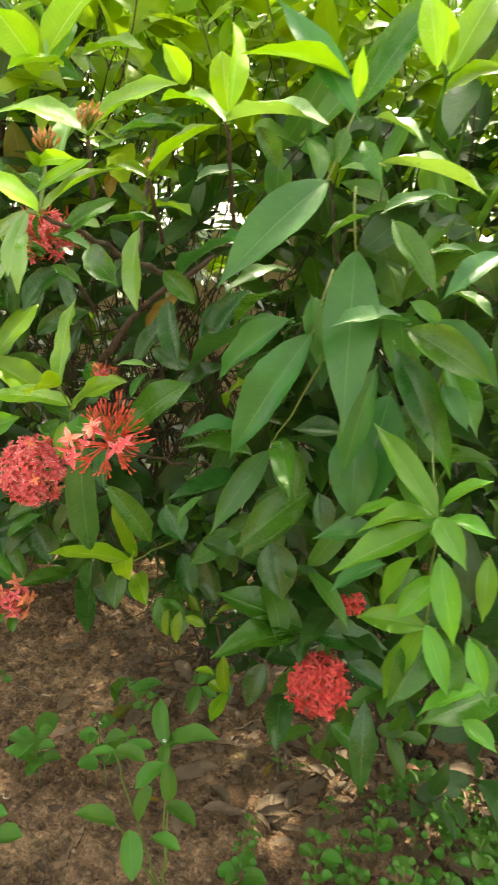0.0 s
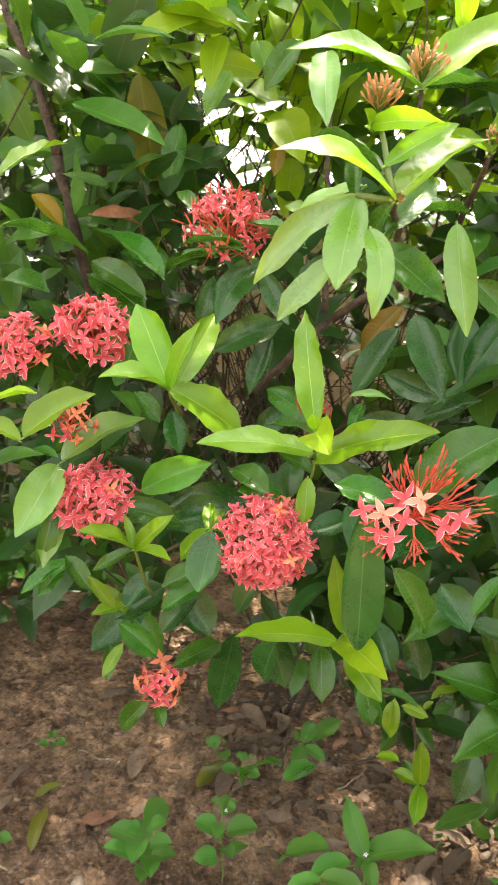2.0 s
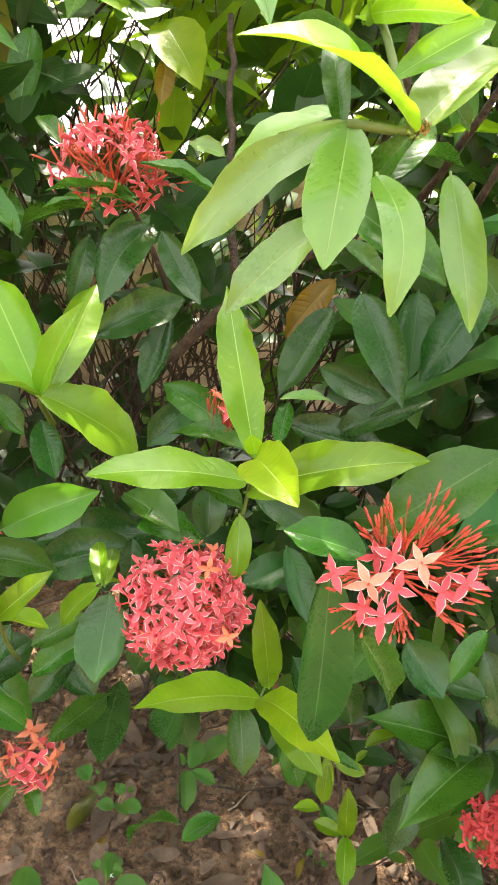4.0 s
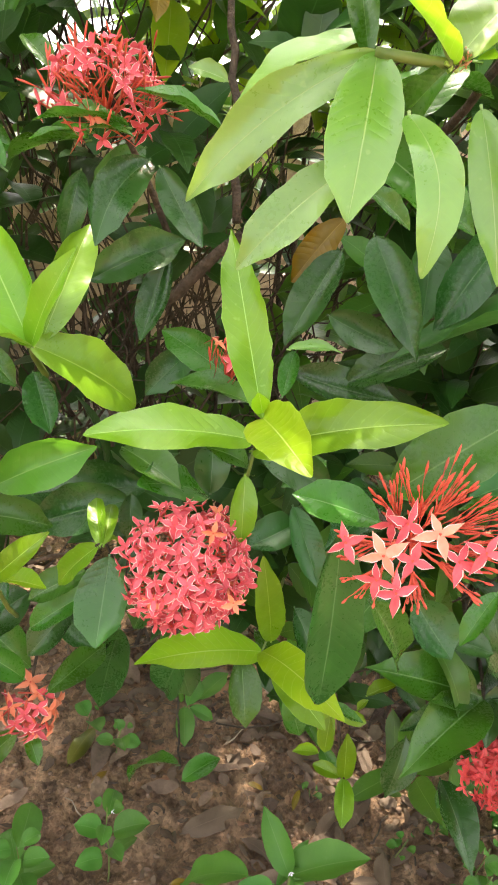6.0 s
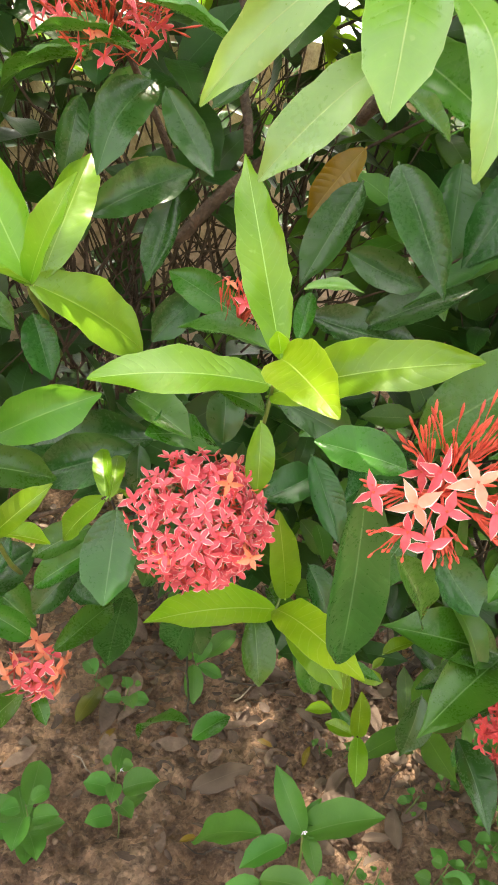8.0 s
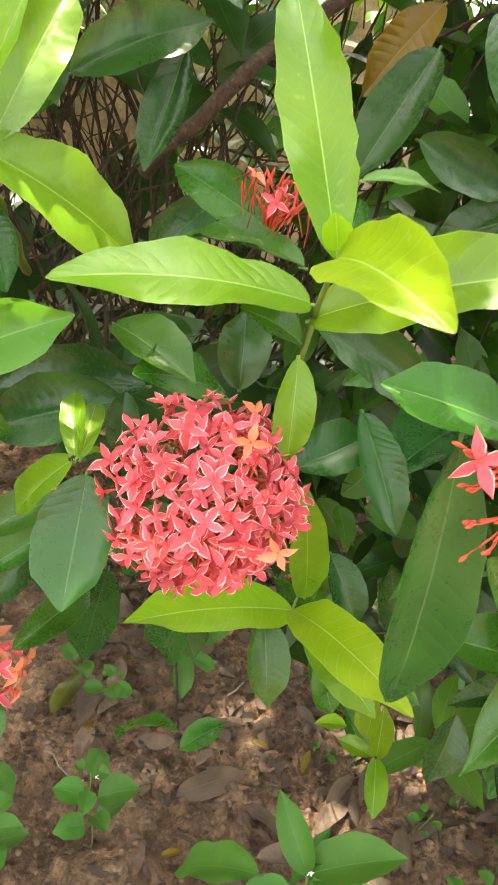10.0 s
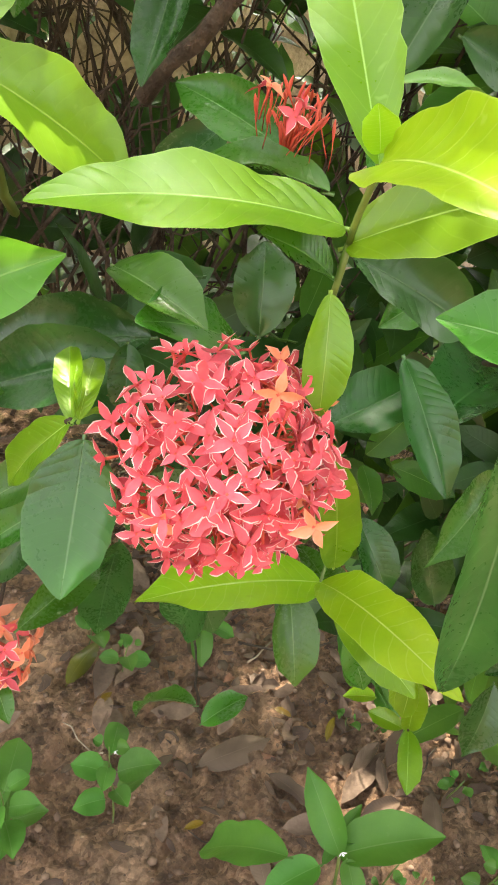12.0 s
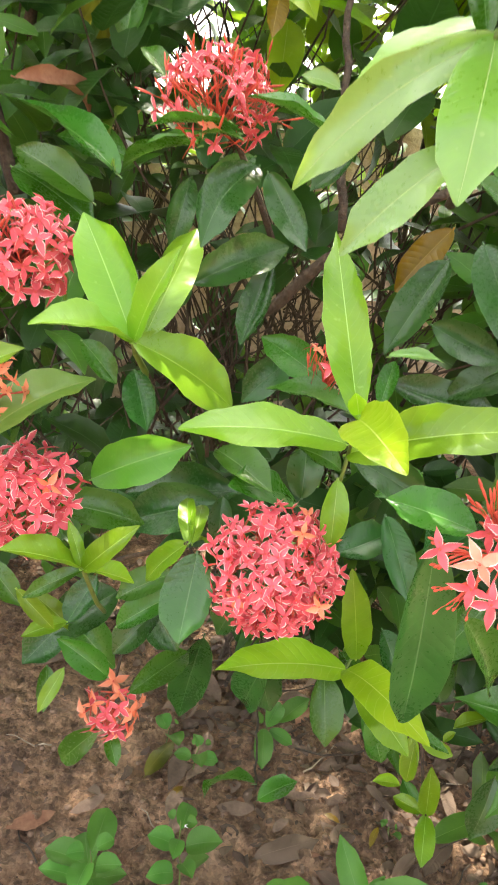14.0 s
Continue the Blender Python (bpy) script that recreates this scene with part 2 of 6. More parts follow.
def soil_material():
    m, t, p, out = shader("bare soil")
    pos = t.nodes.new("ShaderNodeTexCoord").outputs["Object"]
    a, b, c = noise_fac(t, 3.1, 4.0, pos), noise_fac(t, 23.0, 8.0, pos, 0.7), noise_fac(t, 300.0, 5.0, pos, 0.8)
    d = noise_fac(t, 70.0, 6.0, pos, 0.7)
    col = mixed(t, ramp(t, a, 0.38, 0.62), (0.165, 0.094, 0.058), (0.40, 0.255, 0.165))
    # dark mottles: uneven soil tone, with the shade of crevices put into the colour
    col = mixed(t, calc(t, "MULTIPLY", ramp(t, b, 0.44, 0.58), 0.75), col, (0.075, 0.043, 0.028))
    col = mixed(t, calc(t, "MULTIPLY", ramp(t, d, 0.52, 0.68), 0.6), col, (0.40, 0.26, 0.17))
    col = mixed(t, calc(t, "MULTIPLY", ramp(t, c, 0.56, 0.74), 0.5), col, (0.42, 0.285, 0.185))
    e = noise_fac(t, 9.0, 6.0, pos, 0.7)
    grit = []
    for size in (55.0, 150.0):
        cell = t.nodes.new("ShaderNodeTexVoronoi")
        cell.inputs["Scale"].default_value = size
        warp = t.nodes.new("ShaderNodeVectorMath")
        soft = t.nodes.new("ShaderNodeTexNoise")
        soft.inputs["Scale"].default_value = size * 0.8
        t.links.new(pos, soft.inputs["Vector"])
        scaled = t.nodes.new("ShaderNodeVectorMath")
        scaled.operation = "SCALE"
        scaled.inputs["Scale"].default_value = 0.9 / size
        t.links.new(soft.outputs["Color"], scaled.inputs[0])
        t.links.new(pos, warp.inputs[0])
        t.links.new(scaled.outputs[0], warp.inputs[1])
        t.links.new(warp.outputs[0], cell.inputs["Vector"])
        grey = t.nodes.new("ShaderNodeSeparateColor")
        t.links.new(cell.outputs["Color"], grey.inputs[0])
        grit.append((grey.outputs[0], cell.outputs["Distance"]))
    col = mixed(t, calc(t, "MULTIPLY", ramp(t, e, 0.50, 0.62), 0.5), col, (0.36, 0.240, 0.160))
    # grain tone by cell; its contrast also stands in for shade between crumbs
    shade = calc(t, "ADD", 0.62, calc(t, "ADD", calc(t, "MULTIPLY", grit[0][0], 0.75), calc(t, "MULTIPLY", grit[1][0], 0.95)))
    tone = t.nodes.new("ShaderNodeHueSaturation")
    tone.inputs["Saturation"].default_value = 1.05
    t.links.new(shade, tone.inputs["Value"])
    t.links.new(col, tone.inputs["Color"])
    t.links.new(tone.outputs[0], p.inputs["Base Color"])
    p.inputs["Roughness"].default_value = 0.92
    bump = node(t, "ShaderNodeBump", Strength=1.0, Distance=0.028)
    t.links.new(calc(t, "ADD", calc(t, "ADD", b, calc(t, "MULTIPLY", d, 0.6)), calc(t, "ADD", calc(t, "MULTIPLY", c, 0.4), calc(t, "ADD", calc(t, "MULTIPLY", grit[0][1], -0.7), calc(t, "MULTIPLY", grit[1][1], -0.35)))), bump.inputs["Height"])
    t.links.new(bump.outputs[0], p.inputs["Normal"])
    return m


SOIL = soil_material()


# ---- mesh helpers ----
def mesh_from(name, verts, faces, uvs=None, mat=None, smooth=True, mats=None, indices=None):
    me = bpy.data.meshes.new(name)
    me.from_pydata([tuple(v) for v in verts], [], faces)
    if uvs is not None:
        layer = me.uv_layers.new(name="UVMap")
        flat = np.array([uvs[i] for f in faces for i in f], dtype=np.float32).ravel()
        layer.data.foreach_set("uv", flat)
    for q in mats or [mat]:
        me.materials.append(q)
    if indices is not None:
        me.polygons.foreach_set("material_index", indices)
    if smooth:
        me.polygons.foreach_set("use_smooth", [True] * len(me.polygons))
    me.update()
    return me


def child(name, me, parent, label="", kind=""):
    ob = new(name, me)
    ob.parent = parent
    # geometry is given in the world's metres, the parent sits at its own base
    ob.matrix_parent_inverse = Matrix.Translation(-parent.location) if parent.type == "EMPTY" else Matrix.Identity(4)
    tagged(ob, label=label, kind=kind)
    return ob


def thing(name, place, label, category, group=""):
    ob = new(name)
    ob.location = place
    ob.empty_display_size = 0.05
    return tagged(ob, label, category, group)


def blade(base, tip, width, face, arch=0.06, fold=0.46, ripple=0.020, point=0.68, blunt=0.62, rows=22, cols=8, seed=0, curl=0.0, petiole=0.035, twist=None, notch=0.012):
    """A leaf blade from its base to its tip, as vertices, faces and uvs. arch: how far the middle rises over the chord; fold: how steeply the
    halves rise from the midrib; ripple: the wave of the margin; point, blunt: the taper to tip and base; curl: sideways sweep; twist: the turn
    of the blade about its rib from base to tip; notch: the unevenness of its outline."""
    rng = random.Random(seed)
    base, tip = Vector(base), Vector(tip)
    axis = tip - base
    length = axis.length
    side = axis.cross(Vector(face)).normalized()
    nrm = side.cross(axis).normalized()
    peak = blunt / (blunt + point)
    top = peak ** blunt * (1 - peak) ** point
    ph, fr = rng.uniform(0, 6.3), rng.uniform(9, 15)
    ph2, fr2 = rng.uniform(0, 6.3), rng.uniform(9, 15)
    twist = rng.uniform(-0.4, 0.4) if twist is None else twist
    lean = rng.uniform(-0.25, 0.25)
    vs, fs, uv = [], [], []
    for i in range(rows + 1):
        v = i / rows
        v = 0.45 * v + 0.55 * (0.5 - 0.5 * math.cos(math.pi * v))
        e = 0.004 + 0.996 * v
        w = width / 2 * (min(e, 1) ** blunt * max(1 - v, 0.0) ** point) / top * (1 - 0.55 * max(0.0, (v - 0.80) / 0.20) ** 0.8) + 0.0005
        mid = base + axis * v + nrm * (arch * length * 4 * v * (1 - v) - 0.35 * arch * length * v * v) + side * (curl * length * math.sin(math.pi * v))
        turn = twist * (v - 0.4)
        cs, sn = math.cos(turn), math.sin(turn)
        for j in range(cols + 1):
            u = 2 * j / cols - 1
            f, q = (fr, ph) if u > 0 else (fr2, ph2)
            wave = u * u * length * (ripple * math.sin(v * f + q) + 0.25 * ripple * math.sin(v * f * 2.7 + q)) * min(1, 4 * v * (1 - v) + 0.2)
            steep = fold + lean * u
            out = u * w * math.cos(steep * abs(u)) * (1 + notch * abs(u) * (math.sin(v * f * 2.9 + q) + math.sin(v * f * 4.3)))
            bend = abs(u) ** 1.4 * w * math.sin(steep) + wave
            vs.append(mid + side * (out * cs - bend * sn) + nrm * (out * sn + bend * cs))
            uv.append((0.5 + 0.5 * u, v))
    k = cols + 1
    for i in range(rows):
        for j in range(cols):
            a = i * k + j
            fs.append((a, a + 1, a + k + 1, a + k))
    if petiole:
        n0, r = len(vs), 0.0008 + 0.006 * width
        back = base - axis.normalized() * petiole * length - nrm * petiole * 0.35 * length
        for c, rr in ((back, r), (base + axis * 0.04 - nrm * r, r * 0.8)):
            for q in range(4):
                ang = math.pi / 2 * q
                vs.append(c + side * rr * math.cos(ang) + nrm * rr * math.sin(ang))
                uv.append((0.5, 0.02))
        for q in range(4):
            fs.append((n0 + q, n0 + (q + 1) % 4, n0 + 4 + (q + 1) % 4, n0 + 4 + q))
    return vs, fs, uv


def tube_geo(points, radii, sides=6, wobble=0.0, seed=0):
    rng = random.Random(seed)
    pts = [Vector(p) for p in points]
    vs, fs, uv = [], [], []
    for i, p in enumerate(pts):
        d = (pts[min(i + 1, len(pts) - 1)] - pts[max(i - 1, 0)]).normalized()
        a = d.cross(Vector((0.31, -0.9, 0.3))).normalized()
        b = d.cross(a)
        r = radii[i] if isinstance(radii, (list, tuple)) else radii
        for q in range(sides):
            ang = 2 * math.pi * q / sides
            rr = r * (1 + wobble * rng.uniform(-1, 1))
            vs.append(p + a * rr * math.cos(ang) + b * rr * math.sin(ang))
            uv.append((q / sides, i / max(1, len(pts) - 1)))
    for i in range(len(pts) - 1):
        for q in range(sides):
            fs.append((i * sides + q, i * sides + (q + 1) % sides, (i + 1) * sides + (q + 1) % sides, (i + 1) * sides + q))
    fs.append(tuple(range(sides))[::-1])
    fs.append(tuple(range(len(vs) - sides, len(vs))))
    return vs, fs, uv


def curved(a, b, sag, steps=7, seed=0, jitter=0.0):
    """Points of a gently bowed line from a to b."""
    rng = random.Random(seed)
    a, b, sag = Vector(a), Vector(b), Vector(sag)
    out = []
    for i in range(steps + 1):
        v = i / steps
        j = Vector((rng.uniform(-1, 1), rng.uniform(-1, 1), rng.uniform(-1, 1))) * jitter * (0 < i < steps)
        out.append(a.lerp(b, v) + sag * 4 * v * (1 - v) + j)
    return out


def stem(parent, a, b, r0, r1, sag=(0, 0, 0), mat=None, name="stem", jitter=None, steps=None, seed=0):
    far = (Vector(b) - Vector(a)).length
    steps = steps or max(3, int(far / 0.025))
    jitter = min(0.003, far * 0.02) if jitter is None else jitter
    pts = curved(a, b, sag, steps, seed or int(abs(a[0] * 7919 + b[2] * 1237 + b[1] * 331) * 100), jitter)
    n = len(pts) - 1
    vs, fs, uv = tube_geo(pts, [r0 + (r1 - r0) * i / n for i in range(n + 1)], 8, 0.15, seed)
    return child(name, mesh_from(name, vs, fs, uv, mat or TWIG), parent)


LEAVES = [0]


def leaf(parent, mat, base, tip, width, face=(0, -0.6, 0.8), label="", **shape):
    LEAVES[0] += 1
    vs, fs, uv = blade(base, tip, width, face, seed=LEAVES[0], **shape)
    return child("leaf", mesh_from("leaf", vs, fs, uv, mat), parent, label)


def mass(name, parent, parts, mat, label=""):
    """Many blades joined into one mesh."""
    vs, fs, uv = [], [], []
    for v, f, u in parts:
        n = len(vs)
        vs += v
        uv += u
        fs += [tuple(i + n for i in q) for q in f]
    return child(name, mesh_from(name, vs, fs, uv, mat), parent, label, "stuff")


# ---- flowers ----
def floret_mesh(name, petal, edge, seed, size=0.0110, tube=0.022, open_by=1.0, twist=0.0):
    """One floret along +z from its foot at the origin: a thin tube and four pointed, keeled petals with thin pale rims."""
    rng = random.Random(seed)
    vs, fs, ids = [], [], []
    tv, tf, _ = tube_geo([(0, 0, 0), (0.0006, 0, tube * 0.5), (0, 0, tube)], [0.0006, 0.0006, 0.0009], 4)
    vs += tv
    fs += tf
    ids += [0] * len(tf)
    for k in range(4):
        ang = math.pi / 2 * k + twist + rng.uniform(-0.22, 0.22)
        d, s = Vector((math.cos(ang), math.sin(ang), 0)), Vector((-math.sin(ang), math.cos(ang), 0))
        ln = size * rng.uniform(0.85, 1.2)
        tilt = rng.uniform(-0.45, 1.2) * open_by
        roll_by, keel, back = rng.uniform(-0.7, 0.7), rng.uniform(0.3, 0.95), rng.uniform(0.0, 0.28)
        n0, rim = len(vs), rng.choice(((0,), (3,), (0, 3)))
        top = Vector((0, 0, tube))
        for a, w in ((0.0, 0.08), (0.22, 0.165), (0.42, 0.20), (0.68, 0.115), (0.87, 0.04), (1.0, 0.003)):
            c = top + d * (ln * a * math.cos(tilt * a)) + Vector((0, 0, ln * (a * math.sin(tilt) - back * a * a)))
            for u in (-1, -0.8, 0, 0.8, 1):
                vs.append(c + s * (u * w * ln) + Vector((0, 0, ln * w * (keel * abs(u) + roll_by * u))))
        for i in range(5):
            for j in range(4):
                q = n0 + i * 5 + j
                fs.append((q, q + 1, q + 6, q + 5))
                ids.append(2 if j in rim and i > 0 else 1)
    n0 = len(vs)
    for q in range(4):
        vs.append(Vector((0.0008 * math.cos(q * 1.57), 0.0008 * math.sin(q * 1.57), tube + 0.0004)))
    vs.append(Vector((0, 0, tube + 0.0016)))
    for q in range(4):
        fs.append((n0 + q, n0 + (q + 1) % 4, n0 + 4))
        ids.append(0)
    return mesh_from(name, vs, fs, None, smooth=True, mats=[TUBE, petal, edge], indices=ids)


def bud_mesh(name, mat, tube=0.024, fat=0.0017):
    pts = [(0, 0, 0), (0.0012, 0, tube * 0.4), (0.0008, 0, tube * 0.58), (0.0004, 0, tube * 0.68), (0.0001, 0, tube * 0.82), (0, 0, tube * 0.93), (0, 0, tube)]
    vs, fs, _ = tube_geo(pts, [0.0005, 0.0005, 0.0006, fat * 0.8, fat, fat * 0.7, 0.0003], 6)
    return mesh_from(name, vs, fs, None, mat)


FLORETS = [floret_mesh("floret", PETAL, PETAL_EDGE, s, twist=s * 0.4, open_by=0.5 + 0.1 * s) for s in range(8)]
FLORETS_RED = [floret_mesh("floret_red", PETAL_RED, PETAL, 51 + s, twist=s * 0.4, open_by=0.5 + 0.1 * s) for s in range(4)]
FLORETS_FLAT = [floret_mesh("floret_flat", PETAL, PETAL_EDGE, 31 + s, open_by=0.35) for s in range(4)]
FLORETS_ORANGE = [floret_mesh("floret_orange", PETAL_ORANGE, PETAL_PEACH, 11 + s, size=0.0105, open_by=0.35) for s in range(2)]
FLORETS_PEACH = [floret_mesh("floret_peach", PETAL_PEACH, PETAL_EDGE, 21 + s, size=0.0115, open_by=0.35) for s in range(2)]
BUDS = [bud_mesh("bud", TUBE, 0.024 + 0.003 * s) for s in range(3)]
BUDS_UNRIPE = [bud_mesh("bud_unripe", BUD, 0.016 + 0.003 * s, 0.0015) for s in range(3)]


def flower_head(parent, foot, way, radius, count, seed, buds=0, orange=0.08, peach=0.0, dome=1.25, scale=1.0, label="", unripe=False, long_buds=1.0, stars=None):
    """A domed head of florets that fan out from the foot along way. dome: the half angle of the fan, in radians."""
    rng = random.Random(seed)
    way = Vector(way).normalized()
    foot = Vector(foot)
    turn = way.to_track_quat("Z", "Y").to_matrix().to_4x4()
    centre = foot + way * radius * 0.25
    # the branching stalks inside the head
    vs, fs = [], []
    for i in range(16):
        th, az = dome * math.sqrt((i + 0.5) / 16) * 0.95, i * 2.4
        d = turn @ Vector((math.sin(th) * math.cos(az), math.sin(th) * math.sin(az), math.cos(th)))
        v, f, _ = tube_geo([foot, foot + (way * 0.3 + d * 0.3) * radius, centre + d * radius * 0.62], [0.0013, 0.0010, 0.0007], 4)
        k = len(vs)
        vs += v
        fs += [tuple(a + k for a in q) for q in f]
    head = child("flower_head", mesh_from("flower_head", vs, fs, None, TUBE if not unripe else GREENSTEM), parent, label)
    total = count + buds
    for i in range(total):
        h = 1 - (i + 0.5) / total * (1 - math.cos(dome))
        th = math.acos(max(-1, min(1, h))) + rng.uniform(-0.07, 0.07)
        az = i * 2.39996 + rng.uniform(-0.25, 0.25)
        local = Vector((math.sin(th) * math.cos(az), math.sin(th) * math.sin(az), math.cos(th)))
        d = (turn @ local).normalized()
        spot = centre + Vector((d - way * 0.25 * (1 - h))) * radius * rng.uniform(0.80, 1.08)
        is_bud = rng.random() < buds / total
        if is_bud and not unripe:
            spot = centre + (spot - centre) * (0.35 + 0.65 * long_buds * rng.uniform(0.9, 1.2))
        if unripe:
            me = rng.choice(BUDS_UNRIPE)
        elif is_bud:
            me = rng.choice(BUDS)
        else:
            q = rng.random()
            me = rng.choice(FLORETS_PEACH if q < peach else FLORETS_ORANGE if q < peach + orange else stars or FLORETS)
        out_way = (d + way * 0.25 + Vector((rng.uniform(-1, 1), rng.uniform(-1, 1), rng.uniform(-1, 1))) * (0.3 if unripe else 0.75)).normalized()
        s = scale * rng.uniform(0.82, 1.15)
        slim = 0.62 if is_bud and not unripe else 1.0
        tall = s * (long_buds if is_bud and not unripe else 1.0)
        length = (0.024 if is_bud or unripe else 0.022) * tall
        ob = child("bud" if is_bud or unripe else "floret", me, head)
        ob.matrix_basis = Matrix.Translation(spot - out_way * length) @ out_way.to_track_quat("Z", "Y").to_matrix().to_4x4() @ Matrix.Rotation(rng.uniform(0, 6.28), 4, "Z") @ Matrix.Diagonal((s * slim, s * slim, tall, 1))
    return head


# ---- ground ----
def lump(x, y):
    v = Vector((x, y, 0.0))
    near = 1.0 / (1.0 + (max(0.0, math.hypot(x, y - 1.4) - 1.5)) ** 2)
    return (0.030 * noise.noise(v * 2.1) + near * (0.016 * noise.noise(v * 9.0) + 0.014 * noise.noise(v * 27.0) + 0.011 * noise.noise(v * 55.0) + 0.006 * noise.noise(v * 120.0))) - 0.004


def ground():
    def ticks(lo, hi, step, far):
        mid = [lo + step * i for i in range(int((hi - lo) / step) + 1)]
        out, s, v = [], step, hi
        while v < far:
            s *= 1.35
            v += s
            out.append(v)
        low, s, v = [], step, lo
        while v > -far:
            s *= 1.35
            v -= s
            low.append(v)
        return low[::-1] + mid + out
    xs, ys = ticks(-1.0, 1.0, 0.007, 400.0), ticks(0.8, 2.3, 0.007, 400.0)
    vs = [(x, y, lump(x, y)) for y in ys for x in xs]
    k = len(xs)
    fs = [(j * k + i, j * k + i + 1, (j + 1) * k + i + 1, (j + 1) * k + i) for j in range(len(ys) - 1) for i in range(k - 1)]
    ob = new("ground", mesh_from("ground", vs, fs, None, SOIL))
    tagged(ob, "bare brown soil with crumbs, litter and mottled tone, crevice shade coloured in", "ground", kind="structure")


ground()


# ---- wall ----
def back_wall():
    """A low earthen wall behind the hedge, with an uneven, worn face and crown."""
    bm = bmesh.new()
    bmesh.ops.create_cube(bm, size=1.0)
    for v in bm.verts:
        v.co = Vector((v.co.x * 9.0, v.co.y * 0.24, (v.co.z + 0.5) * 1.25))
    bmesh.ops.subdivide_edges(bm, edges=[e for e in bm.edges if abs(e.verts[0].co.x - e.verts[1].co.x) > 1], cuts=60, use_grid_fill=True)
    bmesh.ops.subdivide_edges(bm, edges=[e for e in bm.edges if abs(e.verts[0].co.z - e.verts[1].co.z) > 1], cuts=12, use_grid_fill=True)
    for v in bm.verts:
        q = v.co.copy()
        v.co.y += 0.02 * noise.noise(q * 3.0)
        v.co.z += 0.05 * noise.noise(Vector((q.x * 1.3, 0, 0))) * (q.z / 1.25)
    me = bpy.data.meshes.new("wall_back")
    bm.to_mesh(me)
    bm.free()
    me.materials.append(EARTH)
    ob = new("wall_back", me)
    ob.matrix_world = pose(0.0, 3.5, -0.06)
    tagged(ob, "pale brown earthen garden wall behind the hedge", "wall", kind="structure")


back_wall()


# ---- foliage masses ----
def spray(rng, at, way, length, pairs, gap, width=0.36, droop=0.3, rows=6, cols=2, point=0.8, tipleaf=True):
    """Opposite pairs of leaves along a shoot that ends at at + way; blades alone."""
    way = Vector(way).normalized()
    out = []
    a = way.cross(Vector((rng.uniform(-1, 1), rng.uniform(-1, 1), rng.uniform(-1, 1)))).normalized()
    for k in range(pairs):
        foot = Vector(at) - way * gap * k
        turn = Matrix.Rotation(k * math.pi / 2 + rng.uniform(-0.3, 0.3), 3, way)
        for sgn in (1, -1):
            d = (turn @ a) * sgn
            spread = rng.uniform(0.5, 1.0) + 0.15 * k
            ax = (d * spread + way * (0.75 - 0.22 * k) + Vector((0, 0, -droop * rng.uniform(0.3, 1.3)))).normalized()
            ln = length * rng.uniform(0.7, 1.1) * (0.65 if k == 0 and rng.random() < 0.4 else 1.0)
            up = (way + Vector((rng.uniform(-0.3, 0.3), rng.uniform(-0.3, 0.3) - 0.2, 0.5))).normalized()
            out.append(blade(foot + ax * 0.006, foot + ax * ln, ln * width * rng.uniform(0.85, 1.15), up, arch=rng.uniform(0.02, 0.09), fold=rng.uniform(0.1, 0.4), ripple=0.012, point=point, rows=rows, cols=cols, seed=rng.randint(0, 10 ** 6), petiole=0.0))
    return out


# gaps in the foliage and its added, unseen crown, each given by a spot that the sun reaches through it and its radius
SUN_GAPS = [(Vector((x, y, z)), r) for x, y, z, r in (
    (0.115, 1.603, 0, 0.016), (0.094, 1.553, 0, 0.008), (0.152, 1.390, 0, 0.018), (0.180, 1.385, 0, 0.012), (0.298, 1.521, 0, 0.026),
    (0.310, 1.454, 0, 0.020), (0.150, 1.307, 0, 0.020), (0.182, 1.345, 0, 0.018), (0.182, 1.275, 0, 0.016), (0.240, 1.501, 0, 0.022),
    (0.557, 1.483, 0, 0.045), (0.482, 1.492, 0, 0.030), (0.458, 1.343, 0, 0.018), (0.62, 1.44, 0, 0.03), (-0.232, 1.165, 0.800, 0.034))]
GAP_AT = np.array([tuple(q - sun_way * q.dot(sun_way)) for q, r in SUN_GAPS])
GAP_SIZE = np.array([r for q, r in SUN_GAPS])


def in_gap(piece):
    """Whether a blade or shoot stands in the way of one of the sunbeams."""
    v = np.array([tuple(q) for q in piece[0]])
    v = v - np.outer(v @ np.array(sun_way), np.array(sun_way))
    return bool((np.linalg.norm(v[:, None, :] - GAP_AT[None], axis=2) < GAP_SIZE[None]).any())


